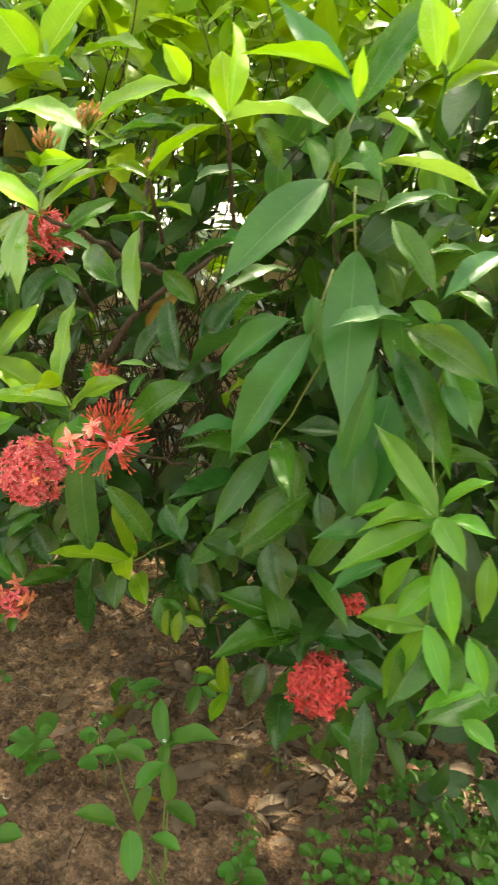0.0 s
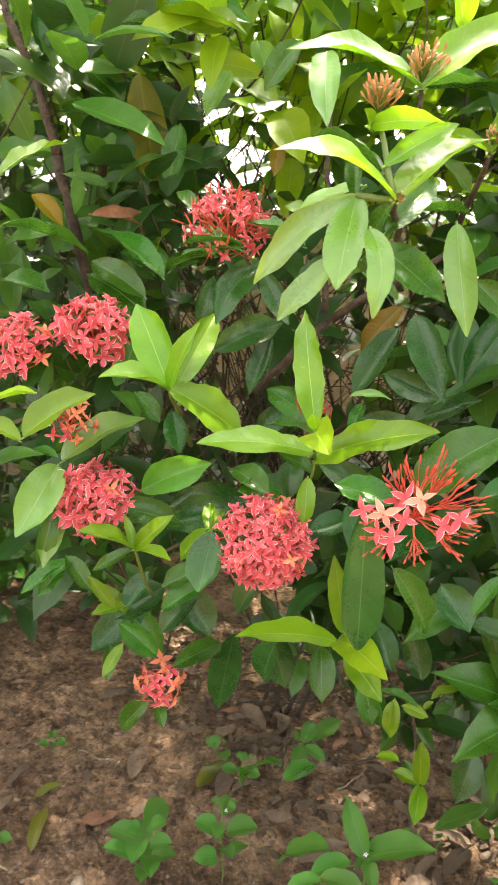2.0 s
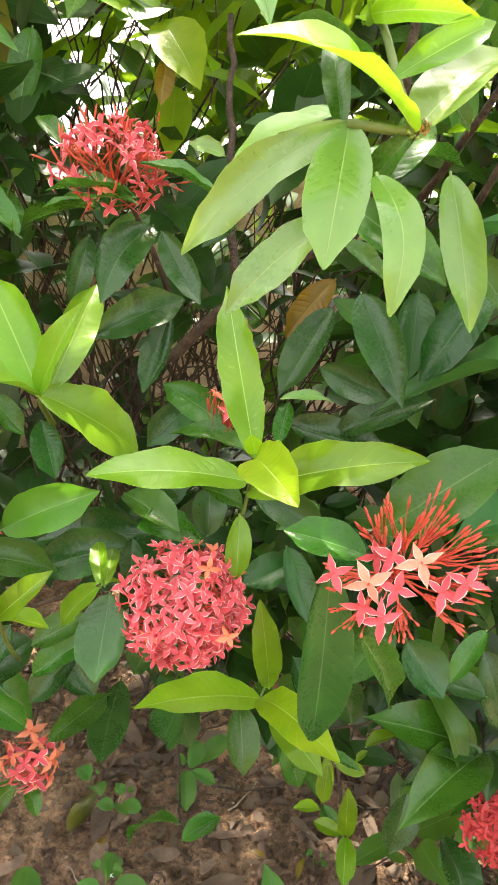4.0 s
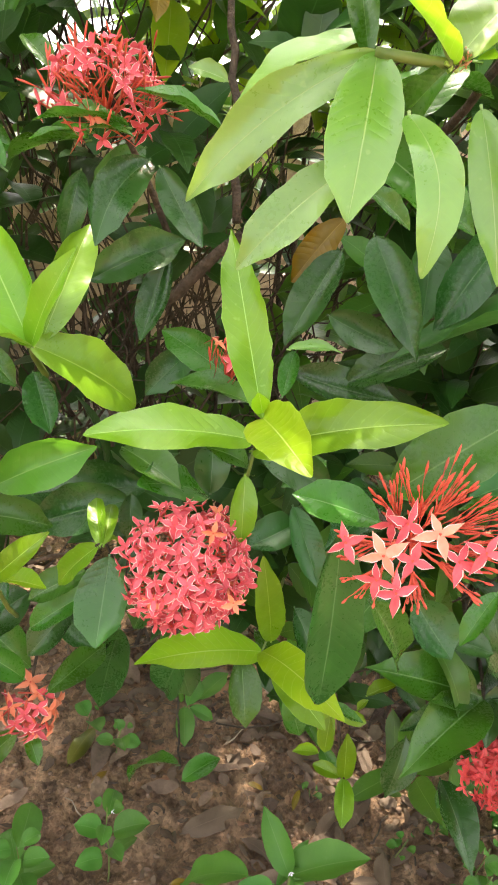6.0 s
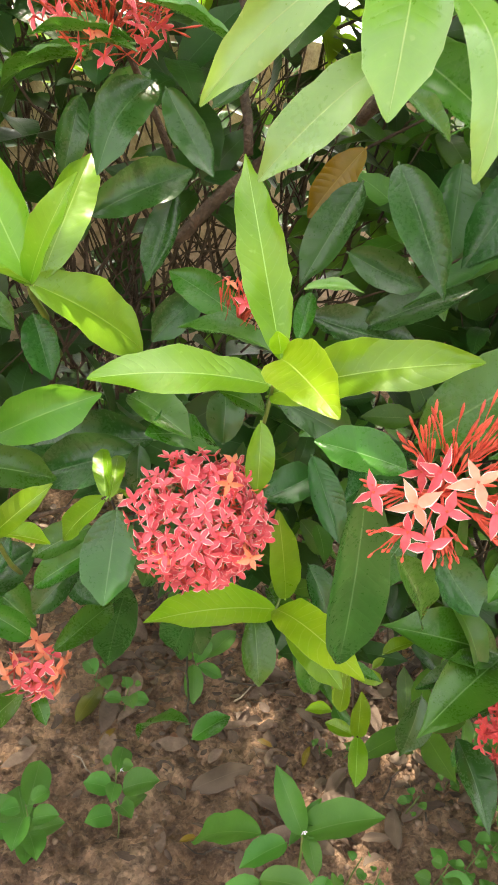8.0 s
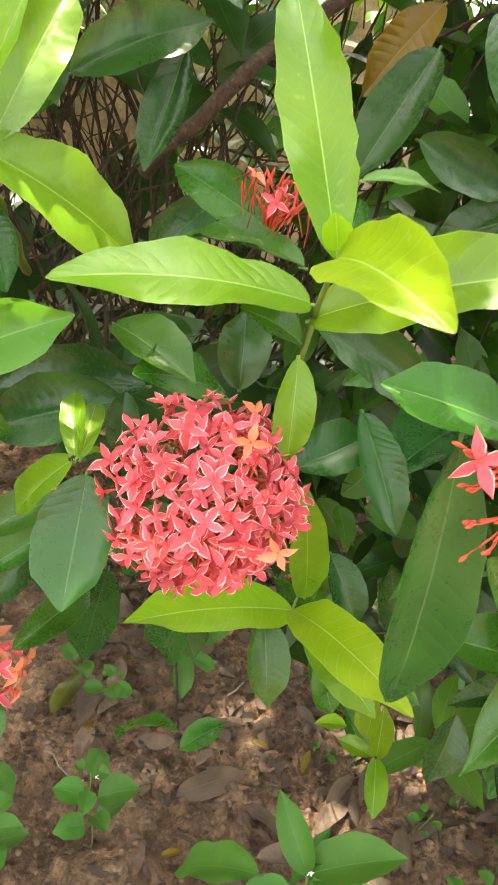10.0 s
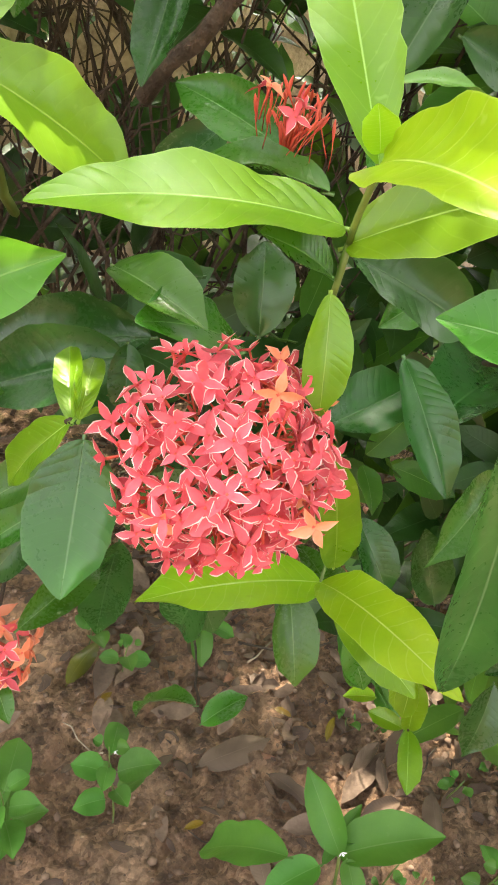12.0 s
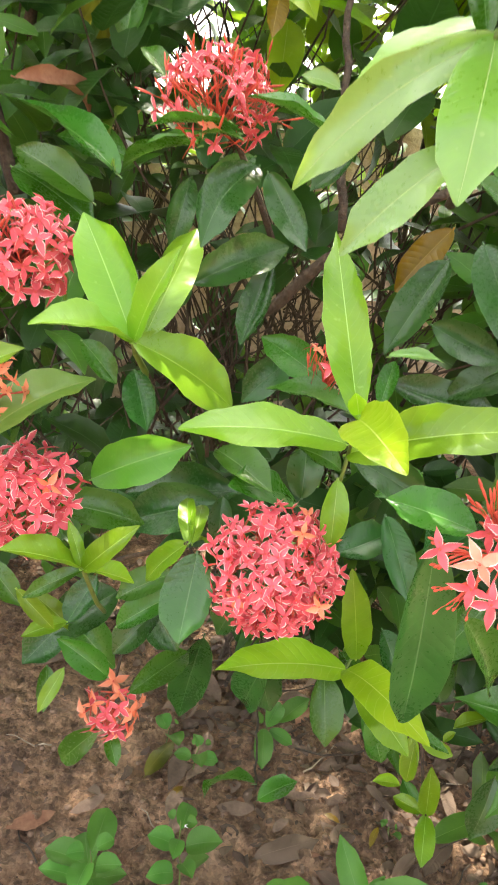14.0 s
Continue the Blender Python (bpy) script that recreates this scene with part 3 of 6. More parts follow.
def foliage(parent, seed, n, box, length, mats, width=0.36, forward=0.6, pairs=(2, 3), stems=True, keep=None, rows=6, point=0.8, droop=0.3):
    """Sprays of leaves through a box of the plan, by colour, with their thin shoots."""
    bins = {}
    shoots = []
    (x0, x1), (y0, y1), (z0, z1) = box
    for i in range(n):
        rng = random.Random(seed * 10007 + i)
        p = Vector((rng.uniform(x0, x1), rng.uniform(y0, y1), rng.uniform(z0, z1)))
        if keep and not keep(p):
            continue
        way = Vector((rng.uniform(-0.8, 0.8), -forward * rng.uniform(0.0, 1.4), rng.uniform(0.1, 1.0)))
        m = mats(p, rng)
        bins.setdefault(m.name, (m, []))[1].extend(spray(rng, p, way, length * rng.uniform(0.75, 1.2), rng.randint(*pairs), length * 0.28, width, droop, rows, 2, point))
        if stems:
            w = way.normalized()
            back = p - w * length * 1.4 + Vector((0, 0.10, -0.10)) * rng.uniform(0.5, 1.5)
            if rng.random() < 0.6:
                shoots.append(tube_geo(curved(back, p, (rng.uniform(-0.03, 0.03), 0, -0.03), 4, i), [0.0018, 0.0016, 0.0014, 0.0012, 0.001], 4))
    for m, parts in bins.values():
        mass("foliage", parent, [q for q in parts if not in_gap(q)], m)
    shoots = [q for q in shoots if not in_gap(q)]
    if shoots:
        mass("shoot", parent, shoots, TWIG)


def shrub_stems(parent, seed, foot, spread, count, height, r0, mat):
    """Woody stems rising from the ground and forking once."""
    rng = random.Random(seed)
    for i in range(count):
        a = (foot[0] + rng.uniform(-0.06, 0.06), foot[1] + rng.uniform(-0.05, 0.05), -0.01)
        b = (foot[0] + rng.uniform(-1, 1) * spread, foot[1] + rng.uniform(-0.6, 0.3) * spread, height * rng.uniform(0.6, 1.0))
        r = r0 * rng.uniform(0.6, 1.2)
        stem(parent, a, b, r, r * 0.4, (rng.uniform(-0.03, 0.03), rng.uniform(-0.03, 0.03), 0), mat, "stem", 0.008, 8, seed * 100 + i)


ixora = thing("ixora_shrub", (-0.05, 1.55, 0.0), "flowering shrub with coral-red flower heads and glossy green leaves", "shrub", "flowering shrubs")
broad = thing("broad_leaved_shrub", (0.35, 1.35, 0.0), "upright shrub with long pointed dull green leaves", "shrub")
lowbush = thing("ixora_shrub", (0.30, 1.50, 0.0), "low dark-leaved flowering bush with a dense red flower head", "shrub", "flowering shrubs")
hedge = thing("hedge_shrub", (0.1, 2.1, 0.0), "dense leafy hedge with bright young tips behind the flowering shrubs", "hedge")
shrub_stems(ixora, 21, (0.00, 1.92), 0.36, 6, 0.95, 0.0045, TWIG)
shrub_stems(broad, 22, (0.42, 1.62), 0.25, 5, 0.95, 0.007, TWIG)
shrub_stems(lowbush, 23, (0.38, 1.62), 0.18, 4, 0.5, 0.004, TWIG)
shrub_stems(hedge, 24, (-0.55, 2.75), 0.5, 8, 1.5, 0.011, BARK)
shrub_stems(hedge, 25, (0.4, 2.3), 0.6, 8, 1.4, 0.011, BARK)


young = thing("young_plant", (0.0, 1.15, 0.0), "slender young plant with broad soft green leaves", "plant")
seedling = thing("seedling", (-0.02, 1.62, 0.0), "seedling with a few broad green leaves in shade", "seedling", "seedlings")


def weed(top, length, pairs, seed, label="small soft green weed growing in bare soil", mat=None):
    """A weed by its top: a short stem from the soil with crossed pairs of oval leaves."""
    rng = random.Random(seed)
    top = Vector(top)
    x, y = top.x + rng.uniform(-0.01, 0.01), top.y + 0.10 * top.z + 0.01
    foot = Vector((x, y, lump(x, y)))
    w = thing("weed", foot, label, "weed", "weeds on the soil")
    stem(w, foot - Vector((0, 0, 0.004)), top, 0.0012, 0.0008, mat=GREENSTEM)
    for k in range(pairs):
        c = foot.lerp(top, 1 - k / max(1, pairs) * 0.8)
        az = k * 1.57 + rng.uniform(-0.5, 0.5)
        for s in (0, math.pi):
            d = Vector((math.cos(az + s), math.sin(az + s), rng.uniform(-0.1, 0.4))).normalized()
            ln = length * rng.uniform(0.7, 1.2) * (0.5 if k == 0 else 1)
            leaf(w, mat or WEED, c + d * 0.009, c + d * ln, ln * rng.uniform(0.58, 0.76), (rng.uniform(-0.3, 0.3), -0.45, 1), point=0.55, blunt=0.45, rows=8, cols=4, arch=0.1)
    return w


def fallen_leaf(place, turn, length, seed, mat):
    """A curled leaf lying on the soil."""
    rng = random.Random(seed)
    x, y = place[0], place[1]
    d = Vector((math.cos(turn), math.sin(turn), 0))
    a = Vector((x, y, 0)) - d * length / 2
    b = a + d * length
    a.z, b.z = lump(a.x, a.y) + 0.005, lump(b.x, b.y) + 0.005 + rng.uniform(0, 0.008)
    vs, fs, uv = blade(a, b, length * rng.uniform(0.32, 0.45), (rng.uniform(-0.3, 0.3), rng.uniform(-0.4, 0.1), 1), arch=rng.uniform(-0.02, 0.12), fold=rng.uniform(-0.5, 0.7), ripple=0.03, rows=8, cols=4, seed=seed, petiole=0.05, curl=rng.uniform(-0.06, 0.06))
    kind = "dry brown" if mat in (DRY, DRY_RED, LITTER_PALE) else "bleached dry" if mat in (BLEACHED, TWIG_DRY) else "yellowed"
    tagged(new("fallen_leaf", mesh_from("fallen_leaf", vs, fs, uv, mat)), "curled " + kind + " leaf lying on the soil", "fallen leaf", "fallen leaves")


def half_open_head(parent, hub, stars):
    """A loose head that opens: long stalks carry fans of closed buds round a few open stars."""
    rng = random.Random(2)
    hub = Vector(hub)
    across, toward, up = Vector((0.94, -0.337, 0.0)), Vector((-0.33, -0.92, 0.19)), Vector((0.07, 0.18, 0.98))
    vs, fs = [], []

    def stalk(a, b, r):
        v, f, _ = tube_geo(curved(a, b, (0, 0, 0), 3, len(vs), 0.0008), [r, r * 0.9, r * 0.8, r * 0.7], 4)
        k = len(vs)
        vs.extend(v)
        fs.extend(tuple(q + k for q in g) for g in f)
    buds, forks = [], []
    # each fan: middle angle, half spread, stalk length, bud length, count
    for mid, spread, out, ln, n in ((88, 34, 0.022, 1.1, 14), (62, 26, 0.030, 1.15, 15), (32, 30, 0.030, 1.1, 15), (2, 26, 0.032, 0.9, 14), (-28, 22, 0.026, 0.75, 12), (125, 34, 0.022, 0.9, 15), (185, 30, 0.028, 0.5, 14), (228, 34, 0.030, 0.42, 18), (280, 44, 0.022, 0.5, 16), (70, 100, 0.010, 0.95, 14)):
        fork = hub + (across * math.cos(radians(mid)) + up * math.sin(radians(mid))) * out * 0.75 + toward * 0.006
        stalk(hub, fork, 0.0013)
        for i in range(n):
            ang = radians(mid + spread * rng.uniform(-1, 1))
            d = (across * math.cos(ang) + up * math.sin(ang) + toward * rng.uniform(-0.15, 0.95)).normalized()
            foot = fork + d * out * rng.uniform(0.0, 0.75) + up * rng.uniform(-0.003, 0.003)
            stalk(fork, foot, 0.0008)
            buds.append((foot, (d + up * rng.uniform(-0.1, 0.25) + across * rng.uniform(-0.12, 0.12)).normalized(), ln * rng.uniform(0.75, 1.1)))
    for spot, pale in stars:
        way = (toward + across * rng.uniform(-0.35, 0.35) + up * rng.uniform(-0.25, 0.3)).normalized()
        stalk(hub, Vector(spot) - way * 0.022, 0.0008)
        forks.append((Vector(spot), way, pale))
    head = child("flower_head", mesh_from("flower_head", vs, fs, None, TUBE), parent, "half-open head with peach florets and many red buds")
    for foot, way, ln in buds:
        ob = child("bud", rng.choice(BUDS), head)
        ob.matrix_basis = Matrix.Translation(foot) @ way.to_track_quat("Z", "Y").to_matrix().to_4x4() @ Matrix.Rotation(rng.uniform(0, 6.28), 4, "Z") @ Matrix.Diagonal((0.58, 0.58, ln * 0.82, 1))
    for spot, way, pale in forks:
        ob = child("floret", rng.choice(FLORETS_PEACH if pale else FLORETS_FLAT), head)
        ob.matrix_basis = Matrix.Translation(spot - way * 0.022) @ way.to_track_quat("Z", "Y").to_matrix().to_4x4() @ Matrix.Rotation(rng.uniform(0, 6.28), 4, "Z") @ Matrix.Diagonal((1.30, 1.30, 1.0, 1))


def add_floret(head, spot, way, which):
    """One orange floret at the rim of a head."""
    way = Vector(way).normalized()
    ob = child("floret", FLORETS_ORANGE[which], head, "orange floret")
    ob.matrix_basis = Matrix.Translation(Vector(spot) - way * 0.022) @ way.to_track_quat("Z", "Y").to_matrix().to_4x4() @ Matrix.Rotation(0.4 + which, 4, "Z") @ Matrix.Scale(0.82, 4)


def weed_blossom(spot, seed):
    """A tiny pale blossom: five short petals in a star."""
    rng = random.Random(seed)
    vs, fs = [], []
    for k in range(5):
        a = 1.257 * k + rng.uniform(-0.2, 0.2)
        d, s = Vector((math.cos(a), -0.4, math.sin(a))), Vector((-math.sin(a), 0, math.cos(a)))
        n = len(vs)
        vs += [Vector(spot), Vector(spot) + d * 0.0022 + s * 0.0012, Vector(spot) + d * 0.0038, Vector(spot) + d * 0.0022 - s * 0.0012]
        fs.append((n, n + 1, n + 2, n + 3))
    return mesh_from("blossom", vs, fs, None, WHITE_PETAL)


# star of young leaves over the main flower head
leaf(ixora, YOUNG, (-0.126, 1.066, 0.781), (-0.235, 1.070, 0.785), 0.039, (-0.055, -0.400, 0.900), arch=0.06, fold=0.16, point=0.5, blunt=0.45, twist=0.0)
leaf(ixora, YOUNG, (-0.130, 1.037, 0.806), (-0.136, 1.125, 0.911), 0.029, (-0.301, -0.937, 0.176), arch=0.05, fold=0.32, notch=0.035, ripple=0.025, point=0.95, blunt=0.7)
leaf(ixora, YOUNG, (-0.124, 1.064, 0.775), (-0.038, 0.978, 0.824), 0.037, (-0.252, -0.514, 0.820), arch=0.05, fold=0.3, point=0.5, blunt=0.42)
leaf(ixora, YELLOWING, (-0.130, 1.037, 0.806), (-0.136, 0.939, 0.810), 0.034, (-0.500, -0.100, 0.800), arch=0.06, fold=0.45, blunt=0.40, point=0.5, ripple=0.02, twist=0.3)
leaf(ixora, YELLOWING, (-0.130, 1.038, 0.809), (-0.135, 1.034, 0.823), 0.012, (-0.256, -0.723, 0.642), arch=0.05, point=0.5, petiole=0.0)
leaf(ixora, FRESH, (-0.130, 1.059, 0.758), (-0.132, 1.047, 0.715), 0.019, (-0.077, -0.225, 0.971), arch=0.05, point=0.6)
leaf(ixora, GREEN, (-0.125, 1.072, 0.761), (-0.158, 1.060, 0.779), 0.024, (-0.215, -0.600, 0.681), point=0.5, fold=0.45)
leaf(ixora, DARK, (-0.118, 1.073, 0.769), (-0.063, 1.064, 0.742), 0.030, (-0.279, -0.672, 0.686), arch=0.04, point=0.5)
leaf(ixora, DARK, (-0.139, 1.108, 0.724), (-0.137, 1.119, 0.762), 0.028, (-0.196, -0.696, 0.690), point=0.5)
leaf(ixora, GREEN, (-0.052, 1.107, 0.748), (-0.087, 1.101, 0.731), 0.022, (-0.288, -0.667, 0.687))
# leaves round the main flower head
leaf(ixora, FRESH, (-0.056, 1.160, 0.553), (-0.081, 1.136, 0.652), 0.027, (-0.238, -0.595, 0.768), point=0.55)
leaf(ixora, YELLOWING, (-0.064, 1.159, 0.543), (-0.181, 1.147, 0.553), 0.052, (-0.059, -0.198, 0.979), arch=0.06, fold=0.2, point=0.7)
leaf(ixora, YELLOWING, (-0.064, 1.159, 0.543), (-0.042, 1.034, 0.570), 0.036, (-0.253, -0.535, 0.806), arch=0.09, fold=0.3, point=0.6)
leaf(ixora, YOUNG, (-0.052, 1.155, 0.528), (-0.027, 1.087, 0.512), 0.032, (-0.249, -0.525, 0.814), point=0.6)
leaf(ixora, YOUNG, (-0.002, 1.128, 0.488), (-0.004, 1.125, 0.450), 0.016, (-0.266, -0.493, 0.828))
leaf(ixora, GREEN, (-0.015, 1.131, 0.500), (0.022, 1.110, 0.493), 0.015, (-0.097, -0.173, 0.980))
leaf(ixora, GREEN, (-0.124, 1.175, 0.692), (-0.188, 1.132, 0.723), 0.040, (-0.054, -0.450, 0.890), arch=0.06, fold=0.25, point=0.55)
leaf(ixora, DARK, (-0.152, 1.165, 0.733), (-0.190, 1.187, 0.727), 0.024, (-0.145, -0.715, 0.683), arch=-0.05)
leaf(ixora, GREEN, (-0.193, 1.179, 0.733), (-0.157, 1.128, 0.720), 0.034, (-0.144, -0.706, 0.693), ripple=0.02)
leaf(ixora, DARK, (-0.186, 1.173, 0.695), (-0.188, 1.161, 0.660), 0.020, (-0.120, -0.678, 0.726))
leaf(ixora, DARK, (-0.186, 1.181, 0.686), (-0.265, 1.198, 0.659), 0.046, (-0.072, -0.686, 0.724), ripple=0.02, arch=0.05)
leaf(ixora, DARK, (-0.216, 1.067, 0.698), (-0.227, 1.035, 0.650), 0.036, (-0.124, -0.848, 0.515), arch=-0.07, fold=0.35, ripple=0.02, point=0.6)
leaf(ixora, DARK, (-0.122, 1.060, 0.705), (-0.083, 1.071, 0.716), 0.029, (-0.254, -0.637, 0.728), point=0.5, arch=-0.05)
leaf(ixora, DARK, (-0.087, 1.073, 0.727), (-0.074, 1.039, 0.680), 0.023, (-0.281, -0.620, 0.733))
leaf(ixora, DARK, (-0.075, 1.194, 0.509), (-0.065, 1.179, 0.479), 0.019, (-0.204, -0.551, 0.809), arch=-0.05)
leaf(ixora, DARK, (-0.170, 1.199, 0.689), (-0.263, 1.245, 0.666), 0.047, (-0.080, -0.699, 0.710), arch=0.06, ripple=0.02)
leaf(ixora, DARK, (-0.305, 1.225, 0.665), (-0.242, 1.210, 0.653), 0.036, (-0.016, -0.689, 0.725), arch=0.06)
leaf(ixora, GREEN, (-0.216, 1.216, 0.603), (-0.265, 1.221, 0.574), 0.031, (-0.049, -0.641, 0.766))
leaf(ixora, DARK, (-0.223, 1.225, 0.563), (-0.265, 1.221, 0.516), 0.035, (-0.043, -0.612, 0.789))
leaf(ixora, DARK, (-0.283, 1.242, 0.584), (-0.308, 1.224, 0.544), 0.028, (0.008, -0.632, 0.775), arch=-0.05)
leaf(ixora, DARK, (-0.152, 1.176, 0.618), (-0.177, 1.185, 0.560), 0.035, (-0.131, -0.619, 0.774))
# shoot of tiny young leaves
leaf(ixora, YOUNG, (-0.218, 1.107, 0.686), (-0.246, 1.125, 0.645), 0.021, (-0.554, -0.483, 0.678), fold=0.35)
leaf(ixora, YOUNG, (-0.218, 1.107, 0.686), (-0.215, 1.162, 0.699), 0.014, (-0.119, -0.896, 0.429), fold=0.4, point=0.6)
leaf(ixora, YOUNG, (-0.215, 1.106, 0.687), (-0.203, 1.160, 0.694), 0.013, (-0.131, -0.893, 0.432), fold=0.4, point=0.5)
leaf(ixora, YELLOWING, (-0.218, 1.107, 0.686), (-0.192, 1.174, 0.651), 0.008, (-0.102, -0.663, 0.742))
# second flower head and its leaves
leaf(ixora, DARK, (-0.090, 0.987, 0.752), (-0.082, 0.998, 0.614), 0.040, (-0.220, -0.900, 0.380), arch=0.05, fold=0.42, point=0.5, ripple=0.008)
leaf(ixora, GREEN, (-0.059, 0.992, 0.697), (-0.011, 1.021, 0.622), 0.032, (-0.092, -0.705, 0.703), point=0.6)
leaf(ixora, GREEN, (-0.066, 0.988, 0.757), (-0.114, 1.012, 0.766), 0.031, (-0.104, -0.640, 0.760), arch=0.04, fold=0.35)
leaf(ixora, GREEN, (-0.042, 1.018, 0.762), (0.032, 0.998, 0.824), 0.048, (-0.138, -0.785, 0.604), arch=0.07, fold=0.25, ripple=0.02)
leaf(ixora, DARK, (0.003, 1.037, 0.665), (0.027, 1.015, 0.628), 0.038, (-0.372, -0.526, 0.765), point=0.7, arch=-0.05)
# the tall shoots with buds
leaf(ixora, YELLOWING, (-0.112, 0.909, 0.995), (-0.197, 0.901, 1.023), 0.049, (0.016, -0.295, 0.955), arch=0.12, fold=0.25)
leaf(ixora, YOUNG, (-0.112, 0.909, 0.995), (-0.035, 0.944, 1.049), 0.040, (-0.025, -0.295, 0.955), arch=0.09, fold=0.3)
leaf(ixora, YOUNG, (-0.083, 0.979, 1.083), (-0.185, 0.988, 1.108), 0.058, (0.040, -0.296, 0.954), arch=0.10, fold=0.25)
leaf(ixora, YOUNG, (-0.083, 0.979, 1.083), (0.013, 0.967, 1.137), 0.061, (-0.041, -0.297, 0.954), arch=0.08, fold=0.3)
leaf(ixora, GREEN, (-0.117, 0.934, 1.016), (-0.170, 0.956, 1.038), 0.034, (0.010, -0.296, 0.955), arch=0.1)
leaf(ixora, YOUNG, (-0.118, 0.924, 1.019), (-0.067, 0.930, 1.052), 0.017, (-0.049, -0.935, 0.351))
leaf(ixora, YELLOWING, (-0.127, 0.952, 1.049), (-0.081, 0.922, 1.050), 0.018, (-0.780, -0.584, 0.225), arch=0.1, fold=0.5)
leaf(ixora, YOUNG, (-0.125, 0.950, 1.046), (-0.134, 0.931, 1.056), 0.013, (0.010, -0.943, 0.334))
leaf(ixora, PALE, (-0.133, 0.935, 0.999), (-0.147, 0.910, 0.933), 0.030, (-0.317, -0.948, 0.315), arch=0.06, fold=0.2, point=0.62, ripple=0.01)
leaf(ixora, PALE, (-0.133, 0.935, 0.999), (-0.201, 0.979, 0.933), 0.025, (-0.287, -0.855, 0.782), arch=0.09, fold=0.25, point=0.62)
leaf(ixora, PALE, (-0.122, 0.969, 1.010), (-0.181, 0.986, 0.972), 0.040, (-0.099, -0.277, 0.956), arch=0.08, fold=0.2, point=0.6)
leaf(ixora, PALE, (-0.136, 0.931, 0.957), (-0.184, 0.940, 0.908), 0.024, (-0.307, -0.812, 0.846), arch=0.07, fold=0.2, point=0.65)
leaf(ixora, PALE, (-0.127, 0.910, 0.975), (-0.127, 0.879, 0.917), 0.018, (-0.479, -0.878, 0.353), arch=0.12, fold=0.3, point=0.5, blunt=0.5, curl=-0.13)
leaf(ixora, PALE, (-0.033, 1.011, 0.991), (-0.027, 0.973, 0.903), 0.027, (-0.432, -0.902, 0.351), arch=0.08, point=0.6)
leaf(ixora, GREEN, (-0.091, 1.021, 0.969), (-0.048, 0.972, 0.928), 0.033, (-0.080, -0.997, -0.013), arch=0.06)
leaf(ixora, GREEN, (-0.116, 0.965, 0.946), (-0.086, 0.970, 0.928), 0.014, (-0.394, -0.779, 0.488))
leaf(ixora, GREEN, (-0.005, 1.030, 0.947), (0.032, 1.024, 0.912), 0.027, (-0.171, -0.861, 0.478))
leaf(ixora, GREEN, (-0.132, 0.945, 0.998), (-0.127, 0.985, 1.047), 0.015, (-0.389, -0.903, -0.180))
leaf(ixora, GREEN, (-0.112, 0.909, 0.995), (-0.121, 0.936, 0.969), 0.014, (-0.428, -0.809, 0.403))
leaf(ixora, GREEN, (-0.106, 0.952, 0.976), (-0.056, 1.005, 1.023), 0.023, (-0.059, -0.914, 0.402))
leaf(ixora, YOUNG, (-0.020, 0.989, 1.044), (0.053, 0.987, 1.102), 0.051, (-0.024, -0.297, 0.954), arch=0.07)
leaf(ixora, YOUNG, (-0.020, 1.046, 1.020), (0.030, 0.979, 1.007), 0.025, (-0.055, -0.289, 0.956))
leaf(ixora, YOUNG, (-0.020, 0.989, 1.044), (-0.069, 0.999, 1.055), 0.028, (0.002, -0.297, 0.955))
leaf(ixora, GREEN, (-0.053, 1.007, 1.039), (-0.023, 1.014, 1.017), 0.017, (-0.116, -0.920, 0.375))
leaf(ixora, GREEN, (0.021, 1.063, 1.101), (-0.068, 1.057, 1.105), 0.049, (-0.041, -0.296, 0.954))
leaf(ixora, GREEN, (-0.078, 1.038, 0.997), (-0.007, 1.042, 1.002), 0.039, (-0.033, -0.291, 0.956))
leaf(ixora, YOUNG, (0.060, 1.017, 1.110), (-0.027, 1.096, 1.149), 0.037, (0.037, -0.296, 0.954), arch=0.1)
leaf(ixora, PALE, (0.060, 1.017, 1.110), (0.172, 0.989, 1.108), 0.064, (0.005, -0.298, 0.954), arch=0.08)
leaf(ixora, YELLOWING, (0.063, 1.038, 1.215), (0.066, 0.980, 1.111), 0.029, (0.527, -0.821, -0.221), fold=0.5)
leaf(ixora, GREEN, (-0.068, 1.059, 1.099), (0.021, 1.065, 1.105), 0.049, (0.028, -0.297, 0.954))
leaf(ixora, GREEN, (0.092, 1.071, 1.116), (0.119, 1.095, 1.076), 0.030, (-0.052, -0.945, 0.323))
leaf(ixora, GREEN, (0.025, 1.065, 1.054), (0.093, 1.092, 1.065), 0.041, (-0.001, -0.297, 0.955))
# left star of young leaves
leaf(ixora, FRESH, (-0.264, 1.145, 0.821), (-0.332, 1.117, 0.835), 0.041, (0.059, -0.268, 0.962), arch=0.08)
leaf(ixora, FRESH, (-0.264, 1.145, 0.821), (-0.304, 1.194, 0.903), 0.042, (-0.039, -0.840, 0.542), arch=0.05)
leaf(ixora, FRESH, (-0.264, 1.145, 0.821), (-0.238, 1.118, 0.892), 0.023, (-0.616, -0.780, 0.109), fold=0.5, ripple=0.02)
leaf(ixora, FRESH, (-0.257, 1.155, 0.822), (-0.218, 1.231, 0.898), 0.032, (-0.084, -0.985, 0.148), arch=0.04, ripple=0.02)
leaf(ixora, FRESH, (-0.265, 1.146, 0.822), (-0.183, 1.182, 0.768), 0.050, (-0.065, -0.586, 0.807), arch=0.05, fold=0.25, twist=0.0, point=0.5)
leaf(ixora, DARK, (-0.229, 1.210, 0.872), (-0.235, 1.201, 0.834), 0.022, (0.124, -0.987, 0.099))
